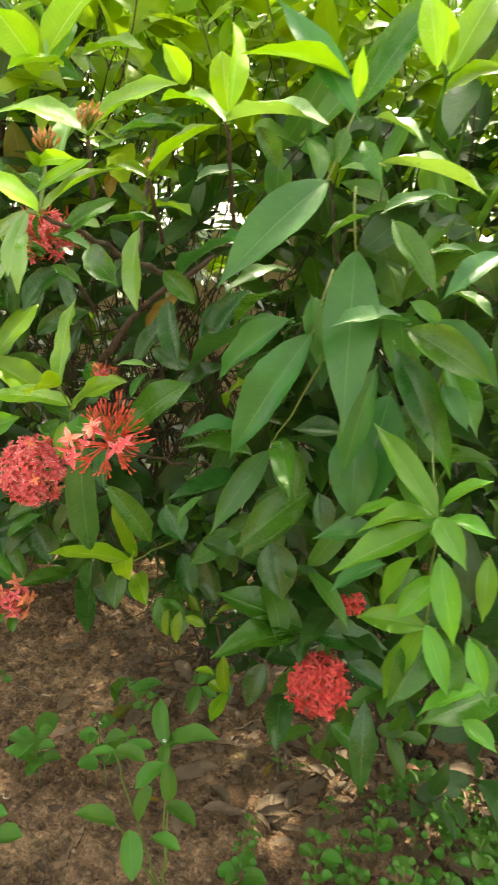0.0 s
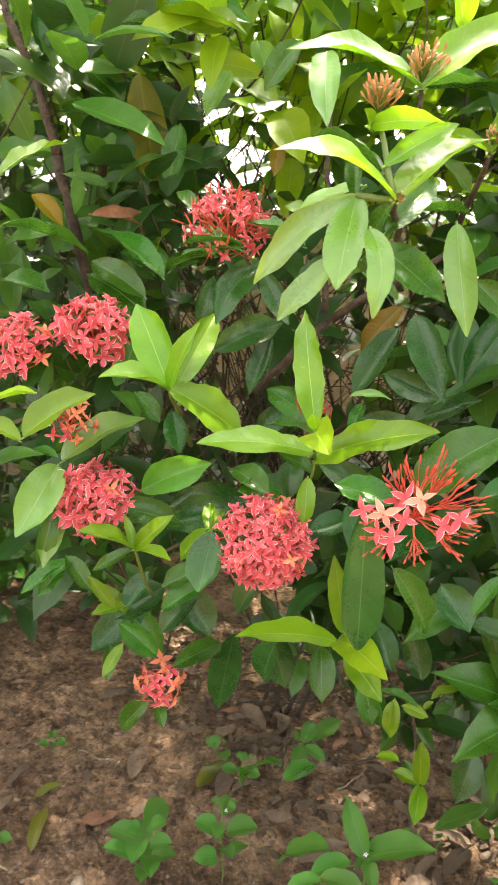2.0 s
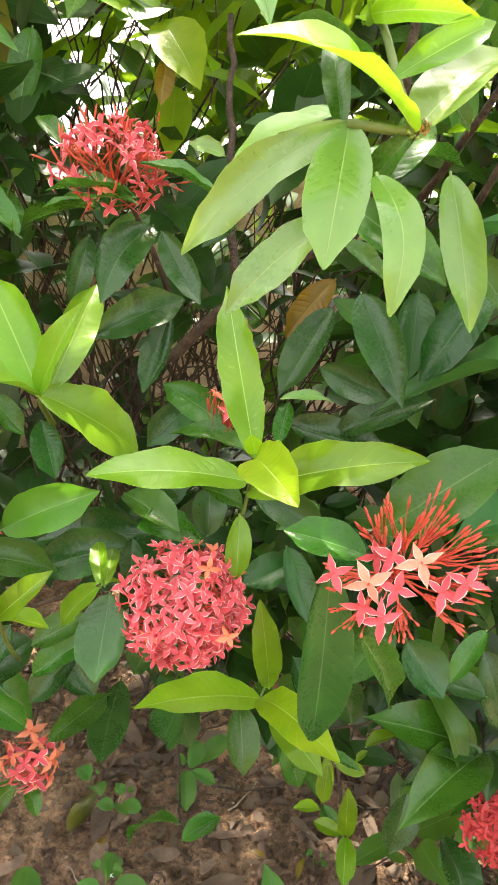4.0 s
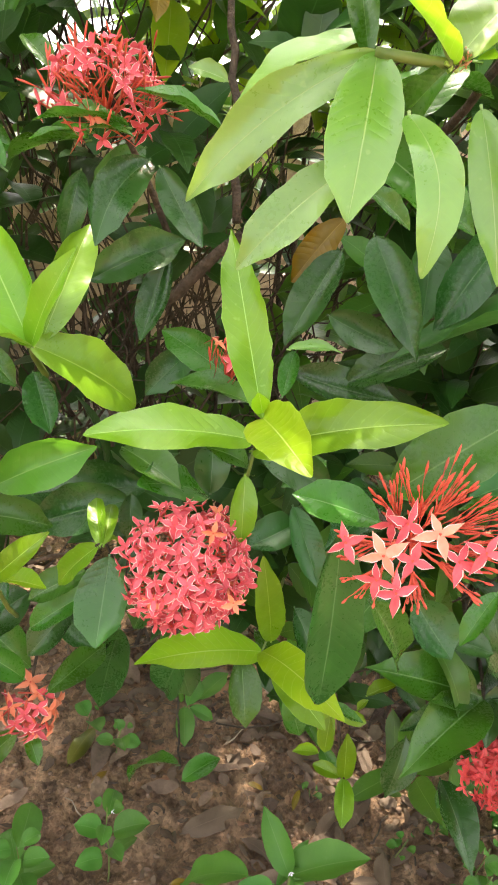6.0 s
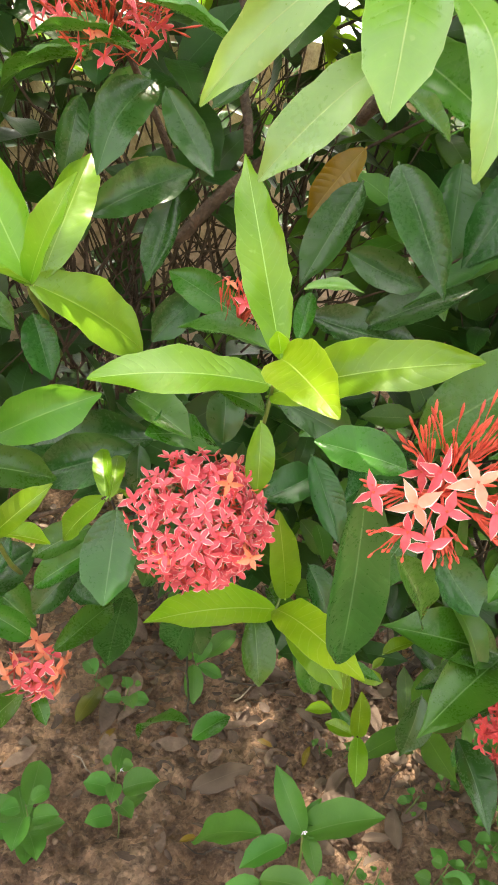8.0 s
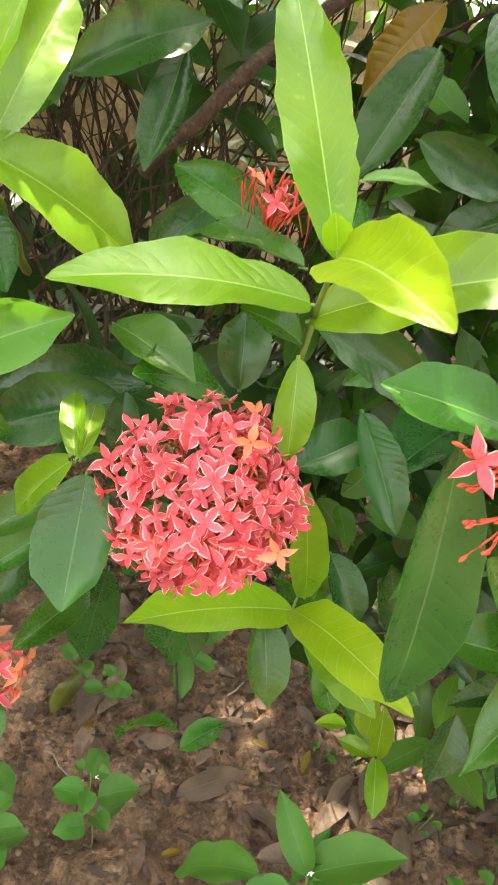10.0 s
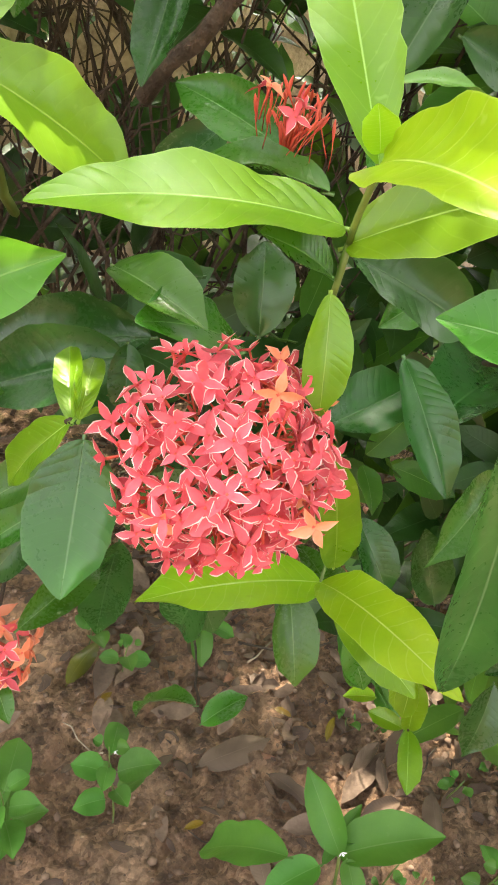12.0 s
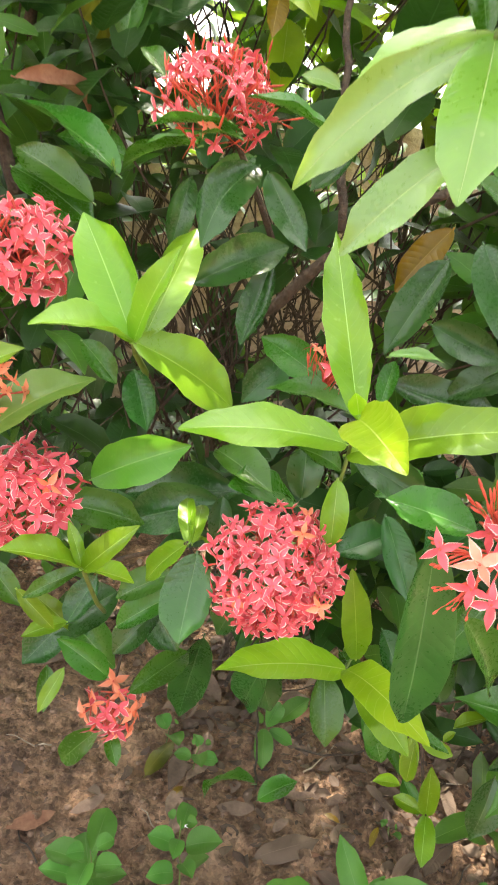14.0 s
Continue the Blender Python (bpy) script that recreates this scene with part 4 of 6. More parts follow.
leaf(ixora, DARK, (-0.261, 1.189, 0.790), (-0.250, 1.159, 0.752), 0.027, (-0.054, -0.954, 0.295), arch=-0.05)
leaf(ixora, GREEN, (-0.302, 1.209, 0.806), (-0.274, 1.199, 0.776), 0.022, (0.000, -0.778, 0.629))
# leaves round the left flower heads
leaf(ixora, YOUNG, (-0.291, 1.111, 0.661), (-0.346, 1.093, 0.685), 0.034, (0.062, -0.243, 0.968))
leaf(ixora, YOUNG, (-0.291, 1.111, 0.661), (-0.254, 1.093, 0.705), 0.020, (0.143, -0.734, 0.664))
leaf(ixora, YELLOWING, (-0.291, 1.111, 0.661), (-0.254, 1.112, 0.651), 0.021, (-0.016, -0.242, 0.970))
leaf(ixora, GREEN, (-0.291, 1.111, 0.661), (-0.333, 1.112, 0.637), 0.014, (-0.008, -0.711, 0.703))
leaf(ixora, YOUNG, (-0.291, 1.111, 0.661), (-0.303, 1.124, 0.693), 0.010, (0.010, -0.678, 0.735))
leaf(ixora, LUSH, (-0.289, 1.168, 0.708), (-0.218, 1.146, 0.747), 0.040, (-0.066, -0.764, 0.642), arch=0.05)
leaf(ixora, GREEN, (-0.316, 1.169, 0.687), (-0.246, 1.173, 0.670), 0.034, (-0.008, -0.687, 0.727))
leaf(ixora, PALE, (-0.371, 1.151, 0.740), (-0.290, 1.184, 0.785), 0.054, (0.065, -0.259, 0.964), arch=0.08, fold=0.3)
leaf(ixora, YOUNG, (-0.402, 1.112, 0.772), (-0.336, 1.129, 0.816), 0.045, (0.081, -0.258, 0.963))
leaf(ixora, PALE, (-0.375, 1.148, 0.735), (-0.403, 1.084, 0.680), 0.043, (0.311, -0.911, 0.622))
leaf(ixora, GREEN, (-0.376, 1.138, 0.692), (-0.389, 1.125, 0.633), 0.022, (0.232, -0.710, 0.665))
leaf(ixora, YOUNG, (-0.405, 1.111, 0.768), (-0.448, 1.113, 0.785), 0.026, (0.098, -0.250, 0.963))
leaf(ixora, GREEN, (-0.392, 1.110, 0.760), (-0.368, 1.110, 0.753), 0.014, (0.083, -0.251, 0.964))
leaf(ixora, GREEN, (-0.281, 1.288, 0.931), (-0.373, 1.343, 0.984), 0.046, (0.002, -0.288, 0.958), arch=0.06)
leaf(ixora, YOUNG, (-0.286, 1.290, 0.936), (-0.280, 1.434, 0.995), 0.017, (-0.575, -0.816, -0.061))
leaf(ixora, YOUNG, (-0.288, 1.290, 0.936), (-0.306, 1.374, 0.973), 0.015, (-0.022, -0.886, 0.464))
leaf(ixora, GREEN, (-0.302, 1.307, 0.906), (-0.373, 1.362, 0.945), 0.036, (0.016, -0.874, 0.485))
leaf(ixora, GREEN, (-0.220, 1.225, 0.963), (-0.280, 1.309, 0.935), 0.031, (-0.023, -0.286, 0.958))
leaf(ixora, GREEN, (-0.197, 1.195, 0.968), (-0.262, 1.218, 0.967), 0.038, (-0.028, -0.288, 0.957))
leaf(ixora, GREEN, (-0.223, 1.211, 0.957), (-0.278, 1.246, 0.939), 0.037, (-0.017, -0.287, 0.958))
leaf(ixora, GREEN, (-0.225, 1.193, 0.964), (-0.195, 1.181, 0.962), 0.017, (-0.038, -0.287, 0.957))
leaf(ixora, GREEN, (-0.132, 1.186, 0.972), (-0.193, 1.193, 0.993), 0.036, (-0.061, -0.285, 0.957), arch=0.05)
leaf(ixora, GREEN, (-0.246, 1.261, 1.005), (-0.268, 1.288, 1.028), 0.020, (-0.042, -0.917, 0.397))
leaf(ixora, PALE, (-0.125, 1.208, 1.007), (-0.152, 1.221, 1.014), 0.017, (-0.216, -0.891, 0.749), ripple=0.03)
leaf(ixora, DARK, (-0.178, 1.215, 0.947), (-0.220, 1.173, 0.888), 0.036, (-0.128, -0.855, 0.503), ripple=0.025, curl=0.08)
leaf(ixora, DARK, (-0.172, 1.200, 0.943), (-0.146, 1.160, 0.892), 0.025, (-0.188, -0.843, 0.504), ripple=0.02, arch=-0.05)
leaf(ixora, DARK, (-0.218, 1.227, 0.855), (-0.145, 1.227, 0.891), 0.038, (-0.140, -0.826, 0.547), point=0.5)
leaf(ixora, DARK, (-0.156, 1.236, 0.875), (-0.177, 1.218, 0.810), 0.027, (-0.155, -0.803, 0.575), arch=-0.05)
leaf(ixora, DARK, (-0.223, 1.270, 0.934), (-0.236, 1.263, 0.876), 0.024, (-0.075, -0.856, 0.512))
leaf(ixora, DARK, (-0.097, 1.251, 0.966), (-0.128, 1.249, 0.934), 0.021, (-0.230, -0.854, 0.467), arch=-0.05)
leaf(ixora, DARK, (-0.171, 1.283, 0.956), (-0.212, 1.282, 0.917), 0.028, (-0.123, -0.868, 0.480))
# deep leaves behind the star
leaf(ixora, AGED, (-0.015, 1.217, 0.917), (-0.057, 1.211, 0.865), 0.029, (-0.322, -0.787, 0.526), point=0.5)
leaf(ixora, DARK, (-0.022, 1.199, 0.893), (-0.069, 1.179, 0.819), 0.035, (-0.314, -0.765, 0.563), point=0.7, arch=0.02)
leaf(ixora, DARK, (-0.018, 1.149, 0.910), (0.006, 1.099, 0.829), 0.037, (-0.393, -0.733, 0.555), point=0.9)
leaf(ixora, DARK, (0.045, 1.174, 0.914), (0.035, 1.151, 0.844), 0.037, (-0.423, -0.728, 0.539), arch=-0.05)
leaf(ixora, DARK, (0.088, 1.132, 0.929), (0.033, 1.129, 0.844), 0.041, (-0.463, -0.708, 0.533))
leaf(ixora, DARK, (-0.039, 1.166, 0.847), (0.017, 1.150, 0.825), 0.031, (-0.360, -0.728, 0.584), arch=-0.05)
leaf(ixora, DARK, (0.058, 1.147, 0.827), (-0.014, 1.180, 0.787), 0.037, (-0.382, -0.697, 0.606))
leaf(ixora, DARK, (-0.055, 1.185, 0.795), (0.031, 1.160, 0.778), 0.037, (-0.338, -0.703, 0.625), arch=-0.05)
leaf(ixora, GREEN, (-0.105, 1.190, 0.787), (-0.154, 1.252, 0.813), 0.032, (-0.195, -0.766, 0.613), arch=0.04)
leaf(ixora, GREEN, (-0.097, 1.156, 0.777), (-0.156, 1.200, 0.781), 0.032, (-0.069, -0.248, 0.966))
leaf(ixora, GREEN, (-0.069, 1.169, 0.780), (-0.052, 1.198, 0.811), 0.017, (-0.352, -0.905, 0.237))
leaf(ixora, PALE, (-0.080, 1.138, 0.826), (-0.037, 1.134, 0.825), 0.013, (-0.104, -0.245, 0.964))
leaf(ixora, DARK, (-0.118, 1.280, 0.790), (-0.161, 1.278, 0.746), 0.034, (-0.166, -0.760, 0.628))
# low left leaves
leaf(ixora, GREEN, (-0.246, 1.228, 0.469), (-0.184, 1.299, 0.467), 0.031, (0.067, -0.669, 0.740))
leaf(ixora, GREEN, (-0.274, 1.241, 0.416), (-0.310, 1.260, 0.363), 0.029, (0.116, -0.627, 0.770))
leaf(ixora, GREEN, (-0.264, 1.240, 0.412), (-0.255, 1.214, 0.396), 0.017, (-0.044, -0.614, 0.788))
leaf(ixora, DARK, (-0.167, 1.320, 0.469), (-0.179, 1.377, 0.326), 0.048, (0.033, -0.660, 0.751), point=0.65, arch=-0.05)
leaf(ixora, GREEN, (-0.268, 1.244, 0.475), (-0.315, 1.241, 0.519), 0.029, (0.125, -0.672, 0.730))
leaf(ixora, YOUNG, (-0.302, 1.243, 0.527), (-0.342, 1.240, 0.570), 0.019, (0.152, -0.691, 0.706))
leaf(ixora, GREEN, (-0.262, 1.219, 0.547), (-0.207, 1.207, 0.591), 0.031, (-0.071, -0.689, 0.721))
leaf(ixora, DARK, (-0.304, 1.298, 0.536), (-0.289, 1.267, 0.505), 0.025, (-0.018, -0.684, 0.730))
leaf(ixora, GREEN, (-0.325, 1.252, 0.481), (-0.325, 1.225, 0.450), 0.018, (0.147, -0.654, 0.743))
leaf(ixora, GREEN, (-0.377, 1.214, 0.598), (-0.405, 1.205, 0.566), 0.018, (0.212, -0.689, 0.693))
leaf(ixora, DARK, (-0.128, 1.229, 0.520), (-0.107, 1.234, 0.442), 0.039, (-0.004, -0.670, 0.742), arch=-0.05)
leaf(ixora, DARK, (-0.127, 1.196, 0.524), (-0.137, 1.224, 0.457), 0.041, (-0.147, -0.641, 0.754))
leaf(ixora, GREEN, (-0.080, 1.167, 0.532), (-0.080, 1.135, 0.481), 0.033, (-0.196, -0.623, 0.757))
leaf(ixora, GREEN, (-0.017, 1.304, 0.463), (0.002, 1.151, 0.436), 0.032, (0.043, -0.692, 0.721))
leaf(ixora, YOUNG, (0.007, 1.300, 0.440), (0.023, 1.295, 0.408), 0.014, (0.027, -0.695, 0.719))
leaf(ixora, YOUNG, (0.010, 1.158, 0.473), (0.007, 1.149, 0.429), 0.018, (-0.251, -0.584, 0.772))
leaf(ixora, YOUNG, (0.019, 1.155, 0.467), (0.048, 1.147, 0.458), 0.015, (-0.271, -0.583, 0.766))
leaf(ixora, YOUNG, (0.061, 1.177, 0.465), (0.093, 1.174, 0.478), 0.019, (-0.101, -0.201, 0.974))
leaf(ixora, YOUNG, (0.062, 1.176, 0.460), (0.052, 1.176, 0.449), 0.008, (-0.096, -0.200, 0.975))
leaf(ixora, GREEN, (-0.023, 1.178, 0.481), (-0.007, 1.173, 0.429), 0.030, (-0.232, -0.597, 0.768))
leaf(ixora, YOUNG, (0.079, 1.224, 0.312), (0.071, 1.220, 0.379), 0.023, (-0.275, -0.474, 0.836), point=0.5)
leaf(ixora, YOUNG, (0.079, 1.224, 0.312), (0.059, 1.177, 0.292), 0.024, (-0.265, -0.447, 0.855), point=0.5)
leaf(ixora, YOUNG, (0.074, 1.226, 0.314), (0.048, 1.245, 0.319), 0.018, (-0.258, -0.471, 0.844), point=0.5)
leaf(ixora, YELLOWING, (0.055, 1.250, 0.330), (0.025, 1.254, 0.333), 0.017, (-0.085, -0.169, 0.982), fold=0.6)
leaf(ixora, GREEN, (0.082, 1.248, 0.290), (0.074, 1.281, 0.309), 0.021, (-0.261, -0.475, 0.840))
# the tall broad-leaved shrub
leaf(broad, BLUISH, (0.170, 0.911, 1.038), (0.070, 0.862, 0.932), 0.051, (0.012, -0.907, 0.422), arch=0.07, fold=0.32, ripple=0.006, point=1.2, blunt=0.85)
leaf(broad, BLUISH, (0.093, 0.948, 0.982), (-0.011, 1.110, 0.934), 0.042, (0.029, -0.288, 0.957), point=1.2, blunt=0.85)
leaf(broad, BLUISH, (0.204, 0.928, 0.974), (0.197, 0.851, 0.801), 0.054, (-0.080, -0.855, 0.512), arch=0.05, fold=0.2, point=1.2, blunt=0.85)
leaf(broad, BLUISH, (0.258, 0.895, 0.906), (0.179, 0.851, 0.902), 0.040, (-0.034, -0.282, 0.959), point=1.2, blunt=0.85)
leaf(broad, BLUISH, (0.165, 0.927, 0.889), (0.083, 0.948, 0.747), 0.057, (0.006, -0.825, 0.565), arch=0.06, point=1.2, blunt=0.85)
leaf(broad, BLUISH, (0.149, 1.020, 0.896), (0.001, 1.149, 0.815), 0.074, (0.016, -0.279, 0.960), point=1.2, blunt=0.85)
leaf(broad, BLUISH, (0.141, 0.938, 0.902), (0.060, 1.012, 0.826), 0.045, (-0.048, -0.854, 0.517), point=1.2, blunt=0.85)
leaf(broad, BLUISH, (0.163, 0.934, 0.926), (0.173, 0.940, 0.857), 0.026, (-0.041, -0.861, 0.506), point=1.2, blunt=0.85)
leaf(broad, BLUISH, (0.126, 1.010, 0.747), (0.064, 0.965, 0.654), 0.034, (0.032, -0.769, 0.638), point=1.2, blunt=0.85)
leaf(broad, GREEN, (0.138, 1.023, 0.758), (0.152, 0.889, 0.723), 0.031, (-0.014, -0.786, 0.618), point=1.2, blunt=0.85)
leaf(broad, GREEN, (0.176, 1.031, 0.693), (0.092, 1.001, 0.625), 0.049, (-0.003, -0.753, 0.658), point=1.2, blunt=0.85)
leaf(broad, BLUISH, (0.094, 1.024, 0.769), (0.016, 1.023, 0.752), 0.044, (0.023, -0.267, 0.963), point=1.2, blunt=0.85)
leaf(broad, GREEN, (0.106, 1.027, 0.737), (0.021, 1.034, 0.741), 0.047, (-0.002, -0.265, 0.964), point=1.2, blunt=0.85)
leaf(broad, BLUISH, (0.228, 1.021, 0.780), (0.227, 0.997, 0.667), 0.062, (-0.088, -0.780, 0.620), point=1.2, blunt=0.85)
leaf(broad, BLUISH, (0.232, 0.915, 0.858), (0.206, 0.933, 0.736), 0.036, (-0.092, -0.808, 0.582), point=1.2, blunt=0.85)
leaf(broad, DARK, (0.214, 1.058, 0.766), (0.153, 1.066, 0.764), 0.034, (-0.047, -0.808, 0.587), point=1.2, blunt=0.85)
leaf(broad, DARK, (0.190, 1.051, 0.688), (0.204, 1.041, 0.635), 0.031, (-0.056, -0.757, 0.651), point=1.2, blunt=0.85)
leaf(broad, PALE, (0.219, 0.883, 1.052), (0.318, 0.860, 1.023), 0.058, (-0.055, -0.291, 0.955), point=1.2, blunt=0.85)
leaf(broad, PALE, (0.214, 0.915, 1.099), (0.258, 0.891, 1.073), 0.031, (-0.041, -0.295, 0.955), point=1.2, blunt=0.85)
leaf(broad, BLUISH, (0.198, 0.946, 1.105), (0.110, 1.000, 1.231), 0.034, (-0.028, -0.965, 0.262), point=1.2, blunt=0.85)
leaf(broad, YOUNG, (0.188, 0.953, 1.141), (0.080, 0.933, 1.158), 0.061, (-0.001, -0.300, 0.954), point=1.2, blunt=0.85)
leaf(broad, YELLOWING, (0.262, 0.884, 1.137), (0.254, 0.920, 1.216), 0.028, (-0.161, -0.958, 0.236), point=1.2, blunt=0.85)
leaf(broad, GREEN, (0.200, 0.949, 1.116), (0.271, 0.974, 1.228), 0.030, (-0.124, -0.958, 0.257), point=1.2, blunt=0.85)
leaf(broad, YELLOWING, (0.196, 0.939, 1.121), (0.197, 0.928, 1.166), 0.015, (-0.081, -0.964, -0.252), point=1.2, blunt=0.85)
leaf(broad, GREEN, (0.203, 0.920, 1.077), (0.222, 0.891, 1.031), 0.020, (-0.100, -0.928, 0.358), point=1.2, blunt=0.85)
leaf(broad, GREEN, (0.184, 0.922, 1.089), (0.180, 0.915, 1.055), 0.018, (-0.063, -0.938, 0.342), point=1.2, blunt=0.85)
leaf(broad, GREEN, (0.238, 0.915, 1.003), (0.280, 0.871, 0.932), 0.027, (-0.152, -0.885, 0.440), point=1.2, blunt=0.85)
leaf(broad, GREEN, (0.211, 0.904, 1.006), (0.169, 0.906, 0.982), 0.027, (-0.023, -0.292, 0.956), point=1.2, blunt=0.85)
leaf(broad, GREEN, (0.230, 0.937, 1.014), (0.318, 0.965, 1.034), 0.033, (-0.052, -0.290, 0.956), point=1.2, blunt=0.85)
leaf(broad, GREEN, (0.261, 0.914, 0.899), (0.345, 0.887, 0.850), 0.044, (-0.190, -0.831, 0.522), point=1.2, blunt=0.85)
leaf(broad, BLUISH, (0.335, 0.881, 0.974), (0.278, 0.840, 0.931), 0.028, (-0.213, -0.866, 0.453), point=1.2, blunt=0.85)
leaf(broad, DARK, (0.258, 0.960, 0.875), (0.305, 0.933, 0.782), 0.037, (-0.154, -0.818, 0.555), point=1.2, blunt=0.85)
leaf(broad, BLUISH, (0.303, 0.925, 0.843), (0.327, 0.897, 0.801), 0.024, (-0.194, -0.804, 0.563), point=1.2, blunt=0.85)
leaf(broad, GREEN, (0.302, 0.903, 0.937), (0.336, 0.880, 0.915), 0.026, (-0.070, -0.277, 0.958), point=1.2, blunt=0.85)
leaf(broad, GREEN, (0.261, 0.910, 0.926), (0.296, 0.906, 0.901), 0.020, (-0.166, -0.857, 0.488), point=1.2, blunt=0.85)
leaf(broad, GREEN, (0.288, 0.962, 0.978), (0.341, 0.963, 0.975), 0.029, (-0.064, -0.284, 0.957), point=1.2, blunt=0.85)
leaf(broad, GREEN, (0.138, 0.939, 0.953), (0.076, 0.865, 0.926), 0.024, (0.009, -0.287, 0.958), point=1.2, blunt=0.85)
leaf(broad, GREEN, (0.128, 0.954, 0.930), (0.075, 1.038, 0.888), 0.030, (0.010, -0.284, 0.959), point=1.2, blunt=0.85)
leaf(broad, YOUNG, (0.098, 0.953, 0.831), (0.071, 1.044, 0.790), 0.023, (0.044, -0.825, 0.564), point=1.2, blunt=0.85)
# bright tips at the top of the hedge
leaf(hedge, YELLOWING, (-0.174, 1.080, 1.181), (-0.209, 1.050, 1.228), 0.047, (0.00, -0.90, 0.40))
leaf(hedge, YELLOWING, (-0.157, 1.080, 1.190), (-0.105, 1.100, 1.273), 0.053, (0.00, -0.90, 0.40))
leaf(hedge, PALE, (-0.153, 1.080, 1.178), (-0.131, 1.100, 1.236), 0.034, (0.00, -0.90, 0.40))
leaf(hedge, YELLOWING, (-0.146, 1.100, 1.183), (-0.190, 1.040, 1.163), 0.045, (0.00, -0.55, 0.83))
leaf(hedge, YOUNG, (-0.132, 1.150, 1.210), (-0.048, 1.100, 1.206), 0.042, (0.00, -0.55, 0.83))
leaf(hedge, YELLOWING, (-0.003, 1.150, 1.181), (-0.028, 1.120, 1.217), 0.031, (0.00, -0.90, 0.40))
leaf(hedge, YELLOWING, (0.288, 0.980, 1.165), (0.259, 0.980, 1.230), 0.038, (0.00, -0.90, 0.40))
leaf(hedge, YOUNG, (0.291, 0.980, 1.159), (0.335, 1.000, 1.244), 0.038, (0.00, -0.90, 0.40))
leaf(broad, GREEN, (0.201, 0.960, 1.134), (0.285, 0.980, 1.243), 0.038, (0.00, -0.90, 0.40), point=1.1, blunt=0.8)
leaf(hedge, YOUNG, (0.293, 1.000, 1.145), (0.350, 0.980, 1.166), 0.034, (0.00, -0.55, 0.83))
leaf(hedge, YELLOWING, (0.062, 1.020, 1.121), (0.050, 1.040, 1.189), 0.035, (0.00, -0.90, 0.40))
leaf(broad, GREEN, (0.314, 0.900, 0.585), (0.265, 0.870, 0.508), 0.046, (0.00, -0.90, 0.40), point=1.1, blunt=0.8)
leaf(broad, GREEN, (0.316, 0.900, 0.583), (0.336, 0.870, 0.515), 0.042, (0.00, -0.90, 0.40), point=1.1, blunt=0.8)
leaf(broad, GREEN, (0.357, 0.920, 0.569), (0.374, 0.880, 0.511), 0.038, (0.00, -0.90, 0.40), point=1.1, blunt=0.8)
leaf(broad, GREEN, (0.404, 0.950, 0.488), (0.307, 0.900, 0.474), 0.057, (0.00, -0.55, 0.83), point=1.1, blunt=0.8)
leaf(broad, GREEN, (0.301, 0.950, 0.632), (0.264, 0.930, 0.588), 0.039, (0.00, -0.90, 0.40), point=1.1, blunt=0.8)
leaf(broad, GREEN, (0.259, 0.980, 0.880), (0.328, 0.950, 0.738), 0.044, (0.00, -0.90, 0.40), point=1.1, blunt=0.8)
leaf(broad, GREEN, (0.316, 0.980, 0.864), (0.351, 0.950, 0.786), 0.040, (0.00, -0.90, 0.40), point=1.1, blunt=0.8)
leaf(broad, BLUISH, (0.279, 0.960, 0.900), (0.363, 0.920, 0.843), 0.059, (0.00, -0.90, 0.40), point=1.1, blunt=0.8)
leaf(broad, GREEN, (0.171, 1.020, 0.925), (0.179, 0.970, 0.849), 0.038, (0.00, -0.90, 0.40), point=1.1, blunt=0.8)
leaf(broad, GREEN, (0.145, 1.020, 0.752), (0.162, 1.000, 0.689), 0.042, (0.00, -0.90, 0.40), point=1.1, blunt=0.8)
leaf(broad, GREEN, (0.174, 1.080, 0.690), (0.099, 1.040, 0.601), 0.062, (0.00, -0.90, 0.40), point=1.1, blunt=0.8)
leaf(broad, DARK, (0.135, 1.120, 0.599), (0.155, 1.100, 0.523), 0.058, (0.00, -0.90, 0.40), point=1.1, blunt=0.8)
leaf(broad, BLUISH, (0.266, 1.040, 0.816), (0.227, 1.000, 0.661), 0.075, (0.00, -0.90, 0.40), point=1.1, blunt=0.8)
# bright lower shoots of the broad-leaved shrub
leaf(broad, LUSH, (0.296, 0.857, 0.721), (0.237, 0.936, 0.800), 0.030, (-0.141, -0.778, 0.612), point=1.2, blunt=0.85)
leaf(broad, LUSH, (0.296, 0.857, 0.721), (0.219, 0.866, 0.699), 0.041, (-0.044, -0.250, 0.967), arch=0.08, point=1.2, blunt=0.85)
leaf(broad, LUSH, (0.291, 0.855, 0.712), (0.195, 0.863, 0.654), 0.037, (-0.115, -0.730, 0.673), arch=0.06, point=1.2, blunt=0.85)
leaf(broad, LUSH, (0.298, 0.840, 0.687), (0.314, 0.814, 0.607), 0.030, (-0.230, -0.896, 0.380), point=1.2, blunt=0.85)
leaf(broad, LUSH, (0.296, 0.857, 0.721), (0.317, 0.810, 0.686), 0.028, (-0.185, -0.726, 0.663), point=1.2, blunt=0.85)
leaf(broad, LUSH, (0.300, 0.859, 0.729), (0.344, 0.848, 0.764), 0.032, (-0.068, -0.252, 0.965), point=1.2, blunt=0.85)
leaf(broad, LUSH, (0.304, 0.857, 0.718), (0.348, 0.836, 0.710), 0.027, (-0.068, -0.246, 0.967), point=1.2, blunt=0.85)
leaf(broad, LUSH, (0.280, 0.868, 0.675), (0.260, 0.932, 0.595), 0.026, (-0.131, -0.709, 0.693), point=1.2, blunt=0.85)
leaf(broad, LUSH, (0.304, 0.856, 0.661), (0.260, 0.845, 0.616), 0.029, (-0.149, -0.696, 0.702), point=1.2, blunt=0.85)
